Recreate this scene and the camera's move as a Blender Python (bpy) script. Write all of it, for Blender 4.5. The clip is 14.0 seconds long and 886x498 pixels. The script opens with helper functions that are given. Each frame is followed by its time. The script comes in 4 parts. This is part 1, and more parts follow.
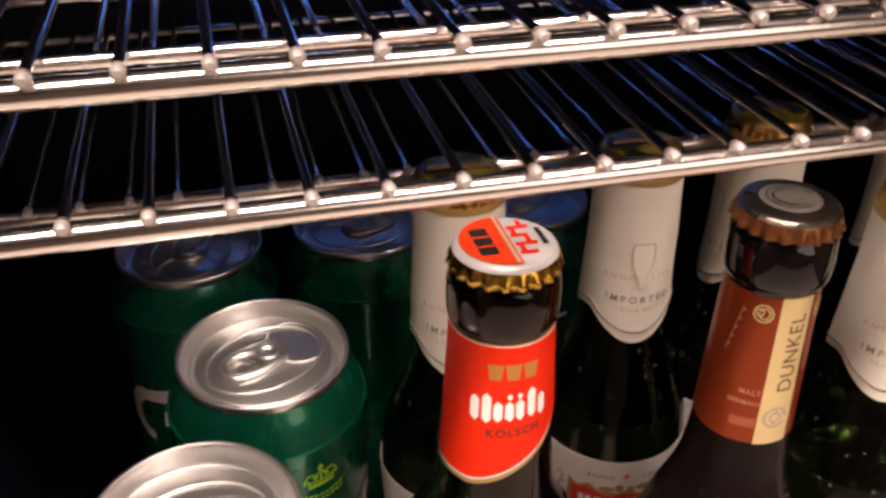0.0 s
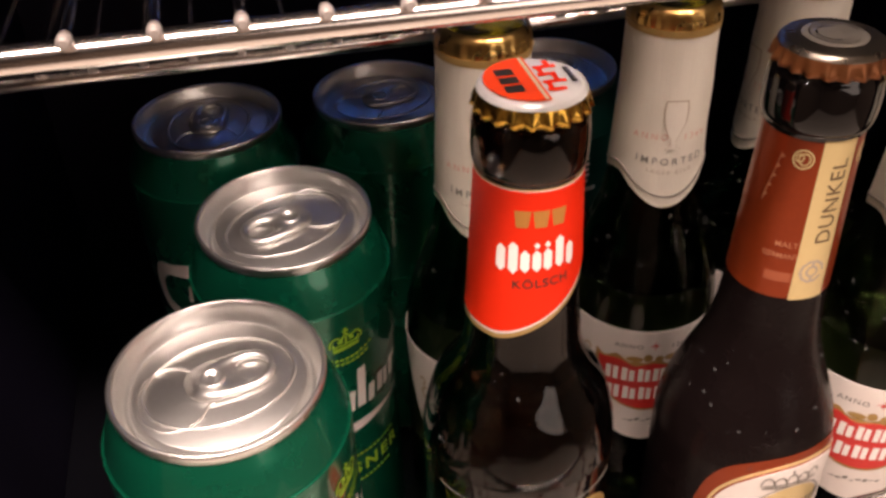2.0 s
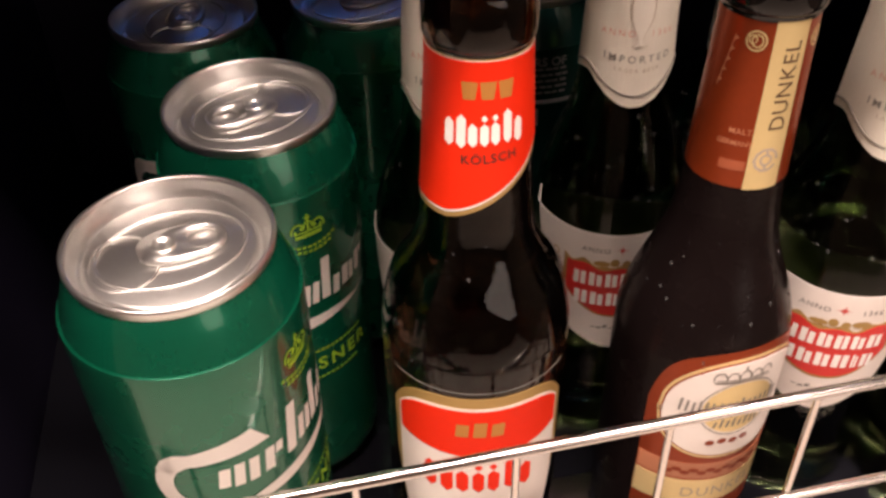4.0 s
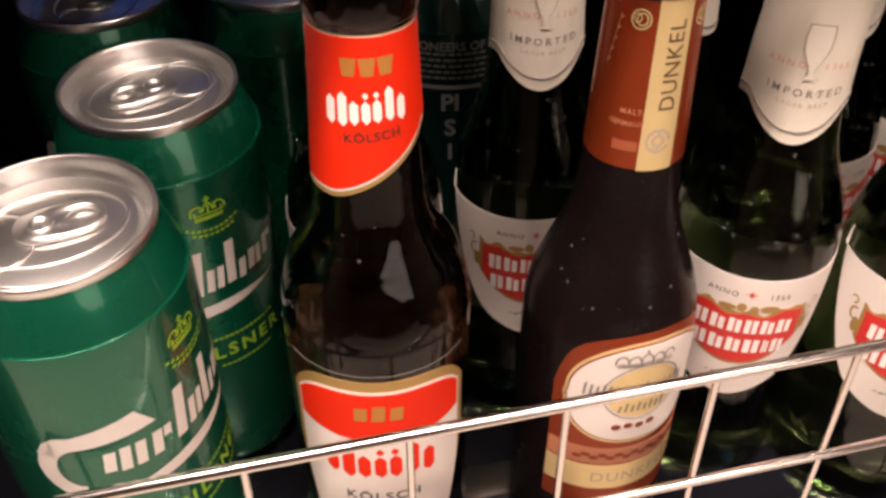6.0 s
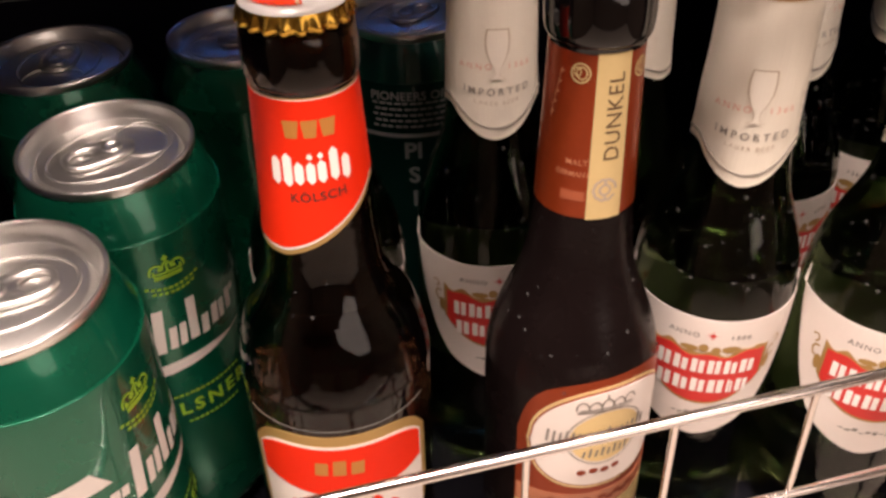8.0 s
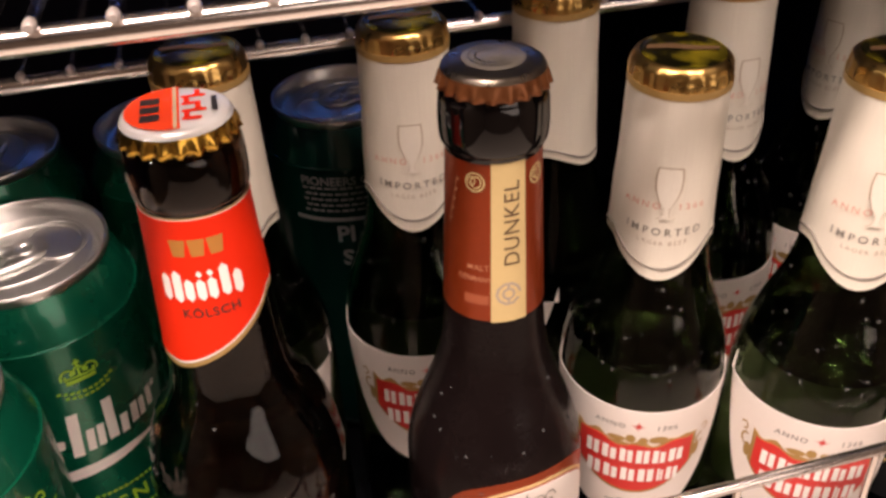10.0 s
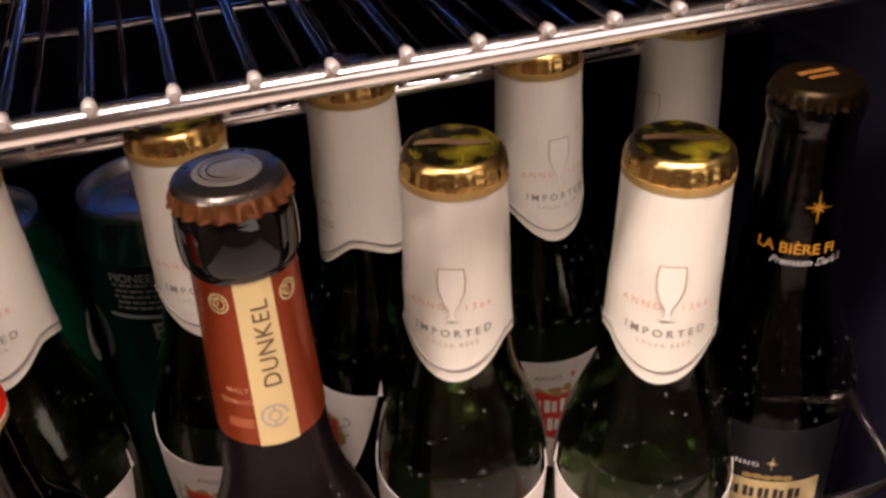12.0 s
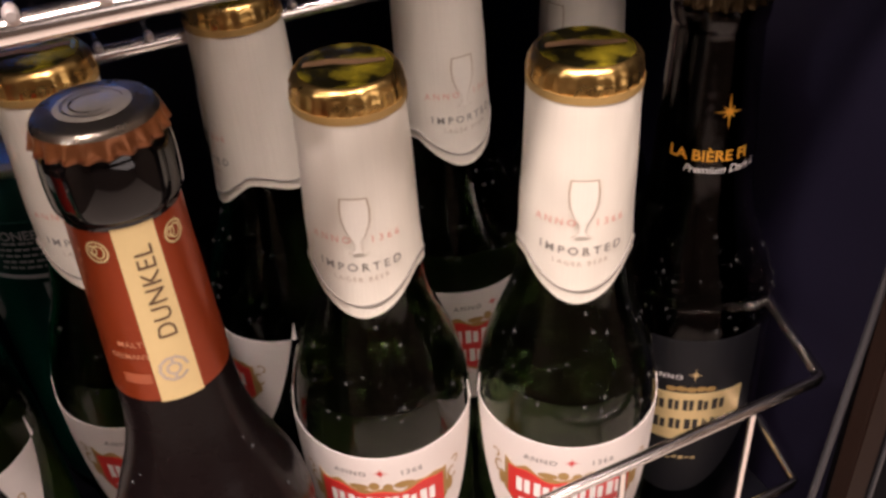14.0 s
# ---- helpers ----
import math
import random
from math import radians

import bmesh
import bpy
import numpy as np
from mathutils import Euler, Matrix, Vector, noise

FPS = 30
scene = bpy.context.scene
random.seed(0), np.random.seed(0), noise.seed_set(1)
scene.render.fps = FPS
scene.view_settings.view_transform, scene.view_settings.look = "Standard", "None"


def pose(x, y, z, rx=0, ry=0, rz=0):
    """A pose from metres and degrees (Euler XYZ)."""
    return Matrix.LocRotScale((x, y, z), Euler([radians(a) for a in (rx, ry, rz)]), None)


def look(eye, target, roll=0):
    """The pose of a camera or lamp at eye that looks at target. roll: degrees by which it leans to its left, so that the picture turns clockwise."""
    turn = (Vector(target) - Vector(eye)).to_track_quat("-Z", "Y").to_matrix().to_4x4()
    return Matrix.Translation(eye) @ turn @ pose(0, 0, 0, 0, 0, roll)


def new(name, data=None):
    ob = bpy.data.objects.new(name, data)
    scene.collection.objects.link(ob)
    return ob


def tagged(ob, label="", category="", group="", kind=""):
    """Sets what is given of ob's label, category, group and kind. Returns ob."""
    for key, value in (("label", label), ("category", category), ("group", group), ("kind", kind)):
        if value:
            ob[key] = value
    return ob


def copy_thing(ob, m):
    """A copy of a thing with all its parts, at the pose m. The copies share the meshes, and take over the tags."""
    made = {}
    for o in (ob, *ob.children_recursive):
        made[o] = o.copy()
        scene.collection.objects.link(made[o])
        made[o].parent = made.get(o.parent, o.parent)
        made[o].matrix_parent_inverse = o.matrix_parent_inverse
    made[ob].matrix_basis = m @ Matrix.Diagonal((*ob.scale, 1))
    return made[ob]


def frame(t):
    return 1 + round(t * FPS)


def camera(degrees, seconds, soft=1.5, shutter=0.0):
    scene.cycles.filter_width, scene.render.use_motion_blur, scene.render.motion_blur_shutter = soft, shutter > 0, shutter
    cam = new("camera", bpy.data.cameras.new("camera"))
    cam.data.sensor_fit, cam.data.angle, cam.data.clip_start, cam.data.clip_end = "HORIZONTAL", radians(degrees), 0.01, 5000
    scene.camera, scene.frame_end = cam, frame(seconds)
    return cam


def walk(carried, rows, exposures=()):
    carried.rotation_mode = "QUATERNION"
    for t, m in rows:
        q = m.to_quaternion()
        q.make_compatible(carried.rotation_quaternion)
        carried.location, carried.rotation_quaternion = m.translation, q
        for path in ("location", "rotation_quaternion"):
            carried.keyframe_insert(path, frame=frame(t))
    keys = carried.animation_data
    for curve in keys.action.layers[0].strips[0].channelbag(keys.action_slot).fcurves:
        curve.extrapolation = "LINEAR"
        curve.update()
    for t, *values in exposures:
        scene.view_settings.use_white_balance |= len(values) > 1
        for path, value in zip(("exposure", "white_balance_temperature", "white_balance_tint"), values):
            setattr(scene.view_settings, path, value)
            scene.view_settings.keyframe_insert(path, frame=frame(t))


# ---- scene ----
cam = camera(51.1, 14.0, soft=3.0)
METRES, EYE, TILT, LEAN, TURN = 0.25, 0.352, -31.0, 0.0, -14.5
ROWS = [
    (0.0, 0.0, 0.0, 0.0, -0.0, 0.0, -0.0),
    (0.5, 0.0132, 0.02, -0.0345, 0.64, -2.07, 0.33),
    (1.0, 0.0091, 0.0239, -0.0376, 0.85, -3.1, 0.64),
    (1.5, 0.0033, 0.0279, -0.0527, 1.08, -4.21, 0.91),
    (2.0, 0.0008, 0.0316, -0.0743, 1.55, -5.04, 0.65),
    (2.5, 0.0186, 0.0238, -0.1022, 2.14, -5.97, -0.13),
    (3.0, 0.0255, 0.0109, -0.1292, 3.29, -6.51, -0.35),
    (5.5, 0.1693, 0.0355, -0.1843, 1.94, -8.16, -1.05),
    (6.0, 0.1777, 0.0284, -0.1824, 1.83, -7.54, -0.86),
    (6.5, 0.1976, 0.0332, -0.1722, 1.9, -7.08, -0.68),
    (7.0, 0.2175, 0.0254, -0.1652, 1.8, -6.63, 0.01),
    (9.5, 0.2845, 0.0282, -0.1349, 1.61, -4.09, 1.38),
    (10.0, 0.3419, 0.0449, -0.0783, 1.56, -3.6, 1.88),
    (10.5, 0.4002, 0.0311, -0.0403, 1.01, -3.01, 2.21),
    (11.0, 0.4309, 0.0383, -0.0243, 0.36, -2.11, 2.91),
    (11.5, 0.4779, 0.0752, -0.0089, -0.47, -1.38, 3.63),
    (12.0, 0.5445, 0.1169, -0.0106, -1.6, -1.62, 4.51),
    (12.5, 0.6017, 0.1742, -0.0463, -4.49, -3.8, 6.63),
    (13.0, 0.6157, 0.1949, -0.0647, -6.02, -5.15, 7.49),
    (13.5, 0.6236, 0.1999, -0.0757, -6.79, -5.85, 7.86),
    (14.0, 0.565, 0.1721, -0.0286, -6.63, -5.9, 8.18),
]
walk(cam, [(t, pose(0, 0, EYE, TILT, LEAN, TURN) @ pose(METRES * x, METRES * y, METRES * z, 90 + pitch, roll, yaw)) for t, x, y, z, yaw, pitch, roll in ROWS], exposures=[(0.0, 0.05, 6340, 10), (5.5, 0.09, 6340, 10), (10.5, 0.11, 6300, 10), (12.5, 0.05, 5900, 10), (14.0, 0.08, 5850, 10)])

# ---------------------------------------------------------------- world and lamps
world = bpy.data.worlds.new("dim_room_air")
scene.world = world
world.use_nodes = True
world.node_tree.nodes["Background"].inputs[0].default_value = (0.9, 0.75, 0.62, 1)
world.node_tree.nodes["Background"].inputs[1].default_value = 0.006


def area_lamp(name, eye, target, size, size_y, watts, color):
    data = bpy.data.lights.new(name, "AREA")
    data.shape, data.size, data.size_y, data.energy, data.color = "RECTANGLE", size, size_y, watts, color
    ob = new(name, data)
    ob.matrix_world = look(eye, target)
    return ob


# warm ceiling lamp of the room, nearly over the open refrigerator door
area_lamp("ceiling_lamp_light", (-0.05, -0.30, 1.52), (0.05, 0.14, 0.15), 1.50, 0.10, 70, (1.0, 0.77, 0.66))
# broad dim fill light, added unseen behind the camera and to its side
area_lamp("fill_panel_light", (0.72, -1.75, 0.58), (0.10, 0.15, 0.15), 1.35, 1.25, 11.0, (1.0, 0.78, 0.66))
# a small added fill off to the side, for the front cans and their highlights
area_lamp("side_fill_light", (-1.05, -0.25, 0.95), (0.1, 0.2, 0.15), 0.07, 0.07, 4, (1.0, 0.88, 0.78))

# ---------------------------------------------------------------- materials


def mat(name, color, rough=0.5, metal=0.0, var=0.12, scale=60.0, bump=0.0, fine=600.0, coat=0.0, trans=0.0, ior=1.5, rough_var=0.1, emit=0.0, spec=0.5, stretch=None):
    """A surface with variation at two scales and a fine relief."""
    m = bpy.data.materials.new(name)
    m.use_nodes = True
    nt = m.node_tree
    b = nt.nodes["Principled BSDF"]
    link = nt.links.new
    tc = nt.nodes.new("ShaderNodeTexCoord")
    n1, n2 = nt.nodes.new("ShaderNodeTexNoise"), nt.nodes.new("ShaderNodeTexNoise")
    n1.inputs["Scale"].default_value, n2.inputs["Scale"].default_value = scale, fine
    n1.inputs["Detail"].default_value = 4
    link(tc.outputs["Object"], n1.inputs["Vector"])
    if stretch:
        mp = nt.nodes.new("ShaderNodeMapping")
        mp.inputs["Scale"].default_value = stretch
        link(tc.outputs["Object"], mp.inputs["Vector"])
        link(mp.outputs["Vector"], n2.inputs["Vector"])
    else:
        link(tc.outputs["Object"], n2.inputs["Vector"])
    mix = nt.nodes.new("ShaderNodeMix")
    mix.data_type = "RGBA"
    c = Vector(color[:3])
    mix.inputs["A"].default_value = (*(c * (1 - var)), 1)
    mix.inputs["B"].default_value = (*[min(1, v) for v in c * (1 + var)], 1)
    add = nt.nodes.new("ShaderNodeMath")
    add.operation = "MULTIPLY_ADD"
    link(n2.outputs["Fac"], add.inputs[0])
    add.inputs[1].default_value = 0.35
    sub = nt.nodes.new("ShaderNodeMath")
    sub.operation = "MULTIPLY"
    sub.inputs[1].default_value = 0.65
    link(n1.outputs["Fac"], sub.inputs[0])
    link(sub.outputs[0], add.inputs[2])
    link(add.outputs[0], mix.inputs["Factor"])
    link(mix.outputs["Result"], b.inputs["Base Color"])
    mr = nt.nodes.new("ShaderNodeMapRange")
    mr.inputs["To Min"].default_value = max(0.0, rough - rough_var * rough)
    mr.inputs["To Max"].default_value = min(1.0, rough + rough_var * rough)
    link(n1.outputs["Fac"], mr.inputs["Value"])
    link(mr.outputs["Result"], b.inputs["Roughness"])
    b.inputs["Metallic"].default_value = metal
    b.inputs["Coat Weight"].default_value = coat
    b.inputs["Transmission Weight"].default_value = trans
    b.inputs["IOR"].default_value = ior
    b.inputs["Specular IOR Level"].default_value = spec
    if emit:
        b.inputs["Emission Color"].default_value = (0.10, 0.28, 1.0, 1)
        b.inputs["Emission Strength"].default_value = emit
    if bump:
        bp = nt.nodes.new("ShaderNodeBump")
        bp.inputs["Strength"].default_value = bump
        bp.inputs["Distance"].default_value = 0.0006
        link(add.outputs[0], bp.inputs["Height"])
        link(bp.outputs["Normal"], b.inputs["Normal"])
    return m


def mottled(name, dark, light, scale, rough, metal):
    """Two lacquer colours in uneven patches."""
    m = mat(name, light, rough, metal, bump=0.8, fine=300)
    nt = m.node_tree
    tc, n, ramp = nt.nodes.new("ShaderNodeTexCoord"), nt.nodes.new("ShaderNodeTexNoise"), nt.nodes.new("ShaderNodeValToRGB")
    n.inputs["Scale"].default_value, n.inputs["Detail"].default_value = scale, 3
    ramp.color_ramp.elements[0].position, ramp.color_ramp.elements[0].color = 0.44, (*dark, 1)
    ramp.color_ramp.elements[1].position, ramp.color_ramp.elements[1].color = 0.62, (*light, 1)
    nt.links.new(tc.outputs["Object"], n.inputs["Vector"])
    nt.links.new(n.outputs["Fac"], ramp.inputs["Fac"])
    nt.links.new(ramp.outputs["Color"], nt.nodes["Principled BSDF"].inputs["Base Color"])
    return m


M = dict(
    glass_green=mat("green_bottle_glass", (0.18, 0.25, 0.12), 0.03, trans=1.0, ior=1.42, var=0.05, scale=90, bump=0.35, fine=420),
    glass_brown=mat("brown_bottle_glass", (0.095, 0.047, 0.024), 0.04, trans=1.0, ior=1.42, var=0.05, scale=90, bump=0.25, fine=420),
    glass_frost=mat("chilled_brown_glass", (0.0055, 0.0034, 0.0034), 0.25, var=0.5, scale=38, bump=0.6, rough_var=0.45, spec=0.13),
    glass_smoke=mat("smoked_bottle_glass", (0.11, 0.075, 0.075), 0.04, trans=1.0, ior=1.42, var=0.05, scale=90, bump=0.3, fine=420),
    amber_print=mat("amber_gold_print", (0.78, 0.37, 0.03), 0.45, 0.1, var=0.1),
    glass_black=mat("black_bottle_glass", (0.004, 0.003, 0.003), 0.05, var=0.2),
    water=mat("water_bead", (0.8, 0.8, 0.8), 0.04, trans=0.93, ior=1.33, var=0.02),
    paper=mat("cream_label_paper", (0.72, 0.655, 0.60), 0.5, var=0.05, scale=90, bump=0.12),
    foil_paper=mat("pearl_white_neck_foil", (0.68, 0.63, 0.535), 0.40, var=0.07, scale=45, bump=0.5, fine=900, stretch=(1, 1, 0.06)),
    gold=mat("gold_foil", (0.62, 0.40, 0.13), 0.28, 1.0, var=0.25, scale=120, bump=0.25),
    gold_matt=mat("matt_gold_print", (0.42, 0.27, 0.09), 0.45, 0.4, var=0.1),
    gold_line=mat("pale_gold_line", (0.55, 0.45, 0.28), 0.5, 0.2),
    red=mat("scarlet_label_print", (0.70, 0.022, 0.003), 0.5, var=0.10, bump=0.08, spec=0.16),
    red_stella=mat("crimson_print", (0.56, 0.028, 0.022), 0.45, var=0.1),
    orange=mat("orange_red_lacquer", (0.80, 0.06, 0.012), 0.25, var=0.08, coat=0.4),
    white=mat("white_print", (0.82, 0.79, 0.75), 0.45, var=0.04),
    silver_white=mat("silver_white_lacquer", (0.80, 0.78, 0.76), 0.25, 0.35, var=0.05),
    black_print=mat("black_print", (0.02, 0.015, 0.012), 0.5),
    pale_print=mat("pale_grey_print", (0.34, 0.34, 0.34), 0.5),
    umber=mat("umber_print", (0.10, 0.055, 0.025), 0.5),
    grey_print=mat("grey_print", (0.20, 0.18, 0.155), 0.55),
    taupe=mat("taupe_print", (0.42, 0.34, 0.26), 0.55),
    goblet_brown=mat("goblet_brown_print", (0.38, 0.29, 0.19), 0.55),
    bowl_white=mat("pale_bowl_print", (0.71, 0.66, 0.57), 0.42, var=0.05),
    rose_print=mat("faded_red_print", (0.62, 0.30, 0.22), 0.55),
    dull_gold=mat("dull_gold_print", (0.46, 0.20, 0.04), 0.5, 0.2),
    brown_label=mat("russet_label_print", (0.24, 0.036, 0.008), 0.30, 0.45, var=0.22, scale=40, bump=0.12),
    block_russet=mat("dull_russet_print", (0.30, 0.075, 0.030), 0.45, var=0.2),
    brown_light=mat("pale_russet_print", (0.42, 0.16, 0.08), 0.45),
    strip_gold=mat("champagne_gold_strip", (0.72, 0.56, 0.27), 0.32, 0.45, var=0.1),
    cap_steel=mat("worn_steel_cap", (0.42, 0.37, 0.30), 0.28, 1.0, var=0.2, scale=140, bump=0.15),
    cap_brown=mat("coppery_brown_cap_edge", (0.24, 0.085, 0.028), 0.38, 0.6, var=0.3, scale=140),
    cap_gold=mat("yellow_gold_cap_edge", (0.66, 0.40, 0.07), 0.26, 1.0, var=0.2, scale=140),
    cap_pale=mat("pale_worn_print", (0.50, 0.45, 0.38), 0.34, 0.8, var=0.3, scale=200, bump=0.3),
    cap_olive=mottled("mottled_olive_lacquer", (0.020, 0.017, 0.006), (0.46, 0.36, 0.02), 110, 0.22, 0.7),
    cap_black=mat("black_gold_cap", (0.045, 0.028, 0.011), 0.32, 0.8, var=0.4, scale=150),
    can_green=mat("green_can_lacquer", (0.004, 0.120, 0.062), 0.27, 0.55, var=0.22, scale=55, coat=0.6, bump=0.1),
    # darker version of the can green, with the back row's shade in its colour
    can_shaded=mat("shaded_green_can_lacquer", (0.004, 0.045, 0.036), 0.3, 0.6, var=0.15, scale=30, coat=0.8),
    lime=mat("lime_print", (0.30, 0.52, 0.03), 0.4, 0.2),
    can_white=mat("white_can_print", (0.72, 0.67, 0.62), 0.4, 0.1),
    aluminium=mat("brushed_aluminium_lid", (0.91, 0.88, 0.85), 0.35, 1.0, var=0.14, scale=50, bump=0.10, fine=900),
    chrome=mat("chromed_wire", (0.68, 0.65, 0.64), 0.11, 1.0, var=0.12, scale=60),
    satin=mat("satin_chromed_bar", (0.88, 0.82, 0.78), 0.17, 1.0, var=0.1, scale=90, bump=0.06),
    tip=mat("white_wire_end", (0.52, 0.46, 0.43), 0.35, 0.5, var=0.25, scale=300, bump=0.2),
    black_plastic=mat("black_liner_plastic", (0.012, 0.010, 0.022), 0.42, var=0.35, scale=12, bump=0.08, spec=0.2),
    black_glass=mat("black_glass_shelf", (0.008, 0.008, 0.011), 0.10, var=0.3, scale=14),
    seal=mat("grey_door_seal", (0.035, 0.033, 0.036), 0.5, var=0.2),
    rubber=mat("matt_black_rubber", (0.0035, 0.003, 0.004), 0.8, var=0.3, scale=30, spec=0.04),
    wood=mat("brown_wood_trim", (0.014, 0.006, 0.0035), 0.65, var=0.35, scale=30, bump=0.15, spec=0.12),
    plaster=mat("dark_tan_plaster", (0.11, 0.08, 0.06), 0.85, var=0.12, scale=4, bump=0.2, fine=60),
    led=mat("blue_led", (0.05, 0.15, 0.9), 0.4, emit=4.0),
    floor=mat("pale_floor_tiles", (0.78, 0.70, 0.62), 0.5, var=0.15, scale=5),
    ceiling=mat("dark_ceiling", (0.10, 0.08, 0.065), 0.9, var=0.06, scale=3),
)

# ---------------------------------------------------------------- mesh helpers


def finish(name, bm, material, parent=None, smooth=True):
    me = bpy.data.meshes.new(name)
    for f in bm.faces:
        f.smooth = smooth
    bm.to_mesh(me)
    bm.free()
    me.materials.append(material)
    ob = new(name, me)
    if parent:
        ob.parent = parent
    return ob


def part(name, bm, material, parent, label="", smooth=True):
    ob = finish(name, bm, material, parent, smooth)
    if label:
        ob["label"] = label
    return ob


def thing(name, label, category, group="", kind=""):
    return tagged(new(name), label, category, group, kind)


def revolve(profile, seg=56, ripple=None):
    """A surface of revolution about z through (radius, height) pairs; ripple(angle, index) scales the radius."""
    bm = bmesh.new()
    rings = []
    for i, (r, z) in enumerate(profile):
        if r < 1e-6:
            rings.append([bm.verts.new((0, 0, z))])
            continue
        ring = []
        for k in range(seg):
            a = 2 * math.pi * k / seg
            q = r + (ripple(a, i, z) if ripple else 0)
            ring.append(bm.verts.new((q * math.sin(a), -q * math.cos(a), z)))
        rings.append(ring)
    for p, q in zip(rings, rings[1:]):
        for k in range(seg):
            j = (k + 1) % seg
            if len(p) == 1 and len(q) > 1:
                bm.faces.new((p[0], q[j], q[k]))
            elif len(q) == 1 and len(p) > 1:
                bm.faces.new((p[k], p[j], q[0]))
            elif len(p) > 1:
                bm.faces.new((p[k], p[j], q[j], q[k]))
    return bm


def smooth_profile(points, n=6):
    """Catmull-Rom through (radius, height) pairs."""
    out = []
    P = [points[0], *points, points[-1]]
    for i in range(1, len(P) - 2):
        for k in range(n):
            t = k / n
            v = []
            for c in (0, 1):
                a, b, d, e = P[i - 1][c], P[i][c], P[i + 1][c], P[i + 2][c]
                v.append(0.5 * (2 * b + (d - a) * t + (2 * a - 5 * b + 4 * d - e) * t * t + (3 * b - a - 3 * d + e) * t ** 3))
            out.append((max(v[0], 0.0), v[1]))
    out.append(points[-1])
    return out


def radius_of(profile):
    zs = np.array([p[1] for p in profile])
    rs = np.array([p[0] for p in profile])
    order = np.argsort(zs, kind="stable")
    return lambda z: float(np.interp(z, zs[order], rs[order]))


def patch(rad, centre, half, lo, hi, off, nu=36, nv=10, bumpy=0.0):
    """A thin sheet that lies round a body of revolution: degrees centre +- half, between the heights lo(d) and hi(d)."""
    bm = bmesh.new()
    grid = []
    for i in range(nu + 1):
        d = -half + 2 * half * i / nu
        a = radians(centre + d)
        l, h = (lo(d) if callable(lo) else lo), (hi(d) if callable(hi) else hi)
        col = []
        for j in range(nv + 1):
            z = l + (h - l) * j / nv
            r = rad(z) + off
            if bumpy:
                r += bumpy * noise.noise(Vector((math.sin(a) * 2.2, math.cos(a) * 2.2, z * 70)))
            col.append(bm.verts.new((r * math.sin(a), -r * math.cos(a), z)))
        grid.append(col)
    for i in range(nu):
        for j in range(nv):
            bm.faces.new((grid[i][j], grid[i + 1][j], grid[i + 1][j + 1], grid[i][j + 1]))
    # the sheet's edge, down to the surface it is glued to
    edges = [e for e in bm.edges if e.is_boundary]
    made = bmesh.ops.extrude_edge_only(bm, edges=edges)["geom"]
    for v in made:
        if isinstance(v, bmesh.types.BMVert):
            flat = Vector((v.co.x, v.co.y, 0))
            shrink = (flat.length - abs(off) * 1.2) / flat.length
            v.co.x, v.co.y = v.co.x * shrink, v.co.y * shrink
    bmesh.ops.split_edges(bm, edges=edges)
    return bm


def wrap(bm, rad, centre, z0, off, step=0.0012):
    """Lays a flat drawing (x along, y up, metres) round a body of revolution at centre degrees and height z0."""
    if not bm.verts:
        return bm
    xs = [v.co.x for v in bm.verts]
    x = min(xs) + step
    while x < max(xs):
        geom = bm.verts[:] + bm.edges[:] + bm.faces[:]
        bmesh.ops.bisect_plane(bm, geom=geom, dist=1e-7, plane_co=(x, 0, 0), plane_no=(1, 0, 0))
        x += step
    r0 = rad(z0)
    for v in bm.verts:
        a, z = radians(centre) + v.co.x / r0, z0 + v.co.y
        r = rad(z) + off
        v.co = (r * math.sin(a), -r * math.cos(a), z)
    return bm


def polys(shapes):
    """Flat faces from outlines in millimetres."""
    bm = bmesh.new()
    for s in shapes:
        f = bm.faces.new([bm.verts.new((x * 0.001, y * 0.001, 0)) for x, y in s])
        if f.calc_area() and f.normal.z < 0:
            f.normal_flip()
    bm.normal_update()
    bmesh.ops.triangulate(bm, faces=[f for f in bm.faces if len(f.verts) > 4])
    bmesh.ops.remove_doubles(bm, verts=bm.verts[:], dist=1e-6)
    return bm


def bar(x, y, w, h, lean=0.0):
    return [(x, y), (x + w, y), (x + w + lean, y + h), (x + lean, y + h)]


def blob(x, y, rx, ry, n=14, a0=0.0, a1=360.0):
    return [(x + rx * math.cos(radians(a0 + (a1 - a0) * k / n)), y + ry * math.sin(radians(a0 + (a1 - a0) * k / n))) for k in range(n + (0 if a1 - a0 >= 360 else 1))]


def arc_band(x, y, rx, ry, w, a0, a1, n=18):
    """Quads along an elliptic arc of the stroke width w."""
    out = []
    for k in range(n):
        a, b = radians(a0 + (a1 - a0) * k / n), radians(a0 + (a1 - a0) * (k + 1) / n)
        o = [(x + (rx + s) * math.cos(t), y + (ry + s) * math.sin(t)) for s, t in ((0, a), (w, a), (w, b), (0, b))]
        out.append(o)
    return out


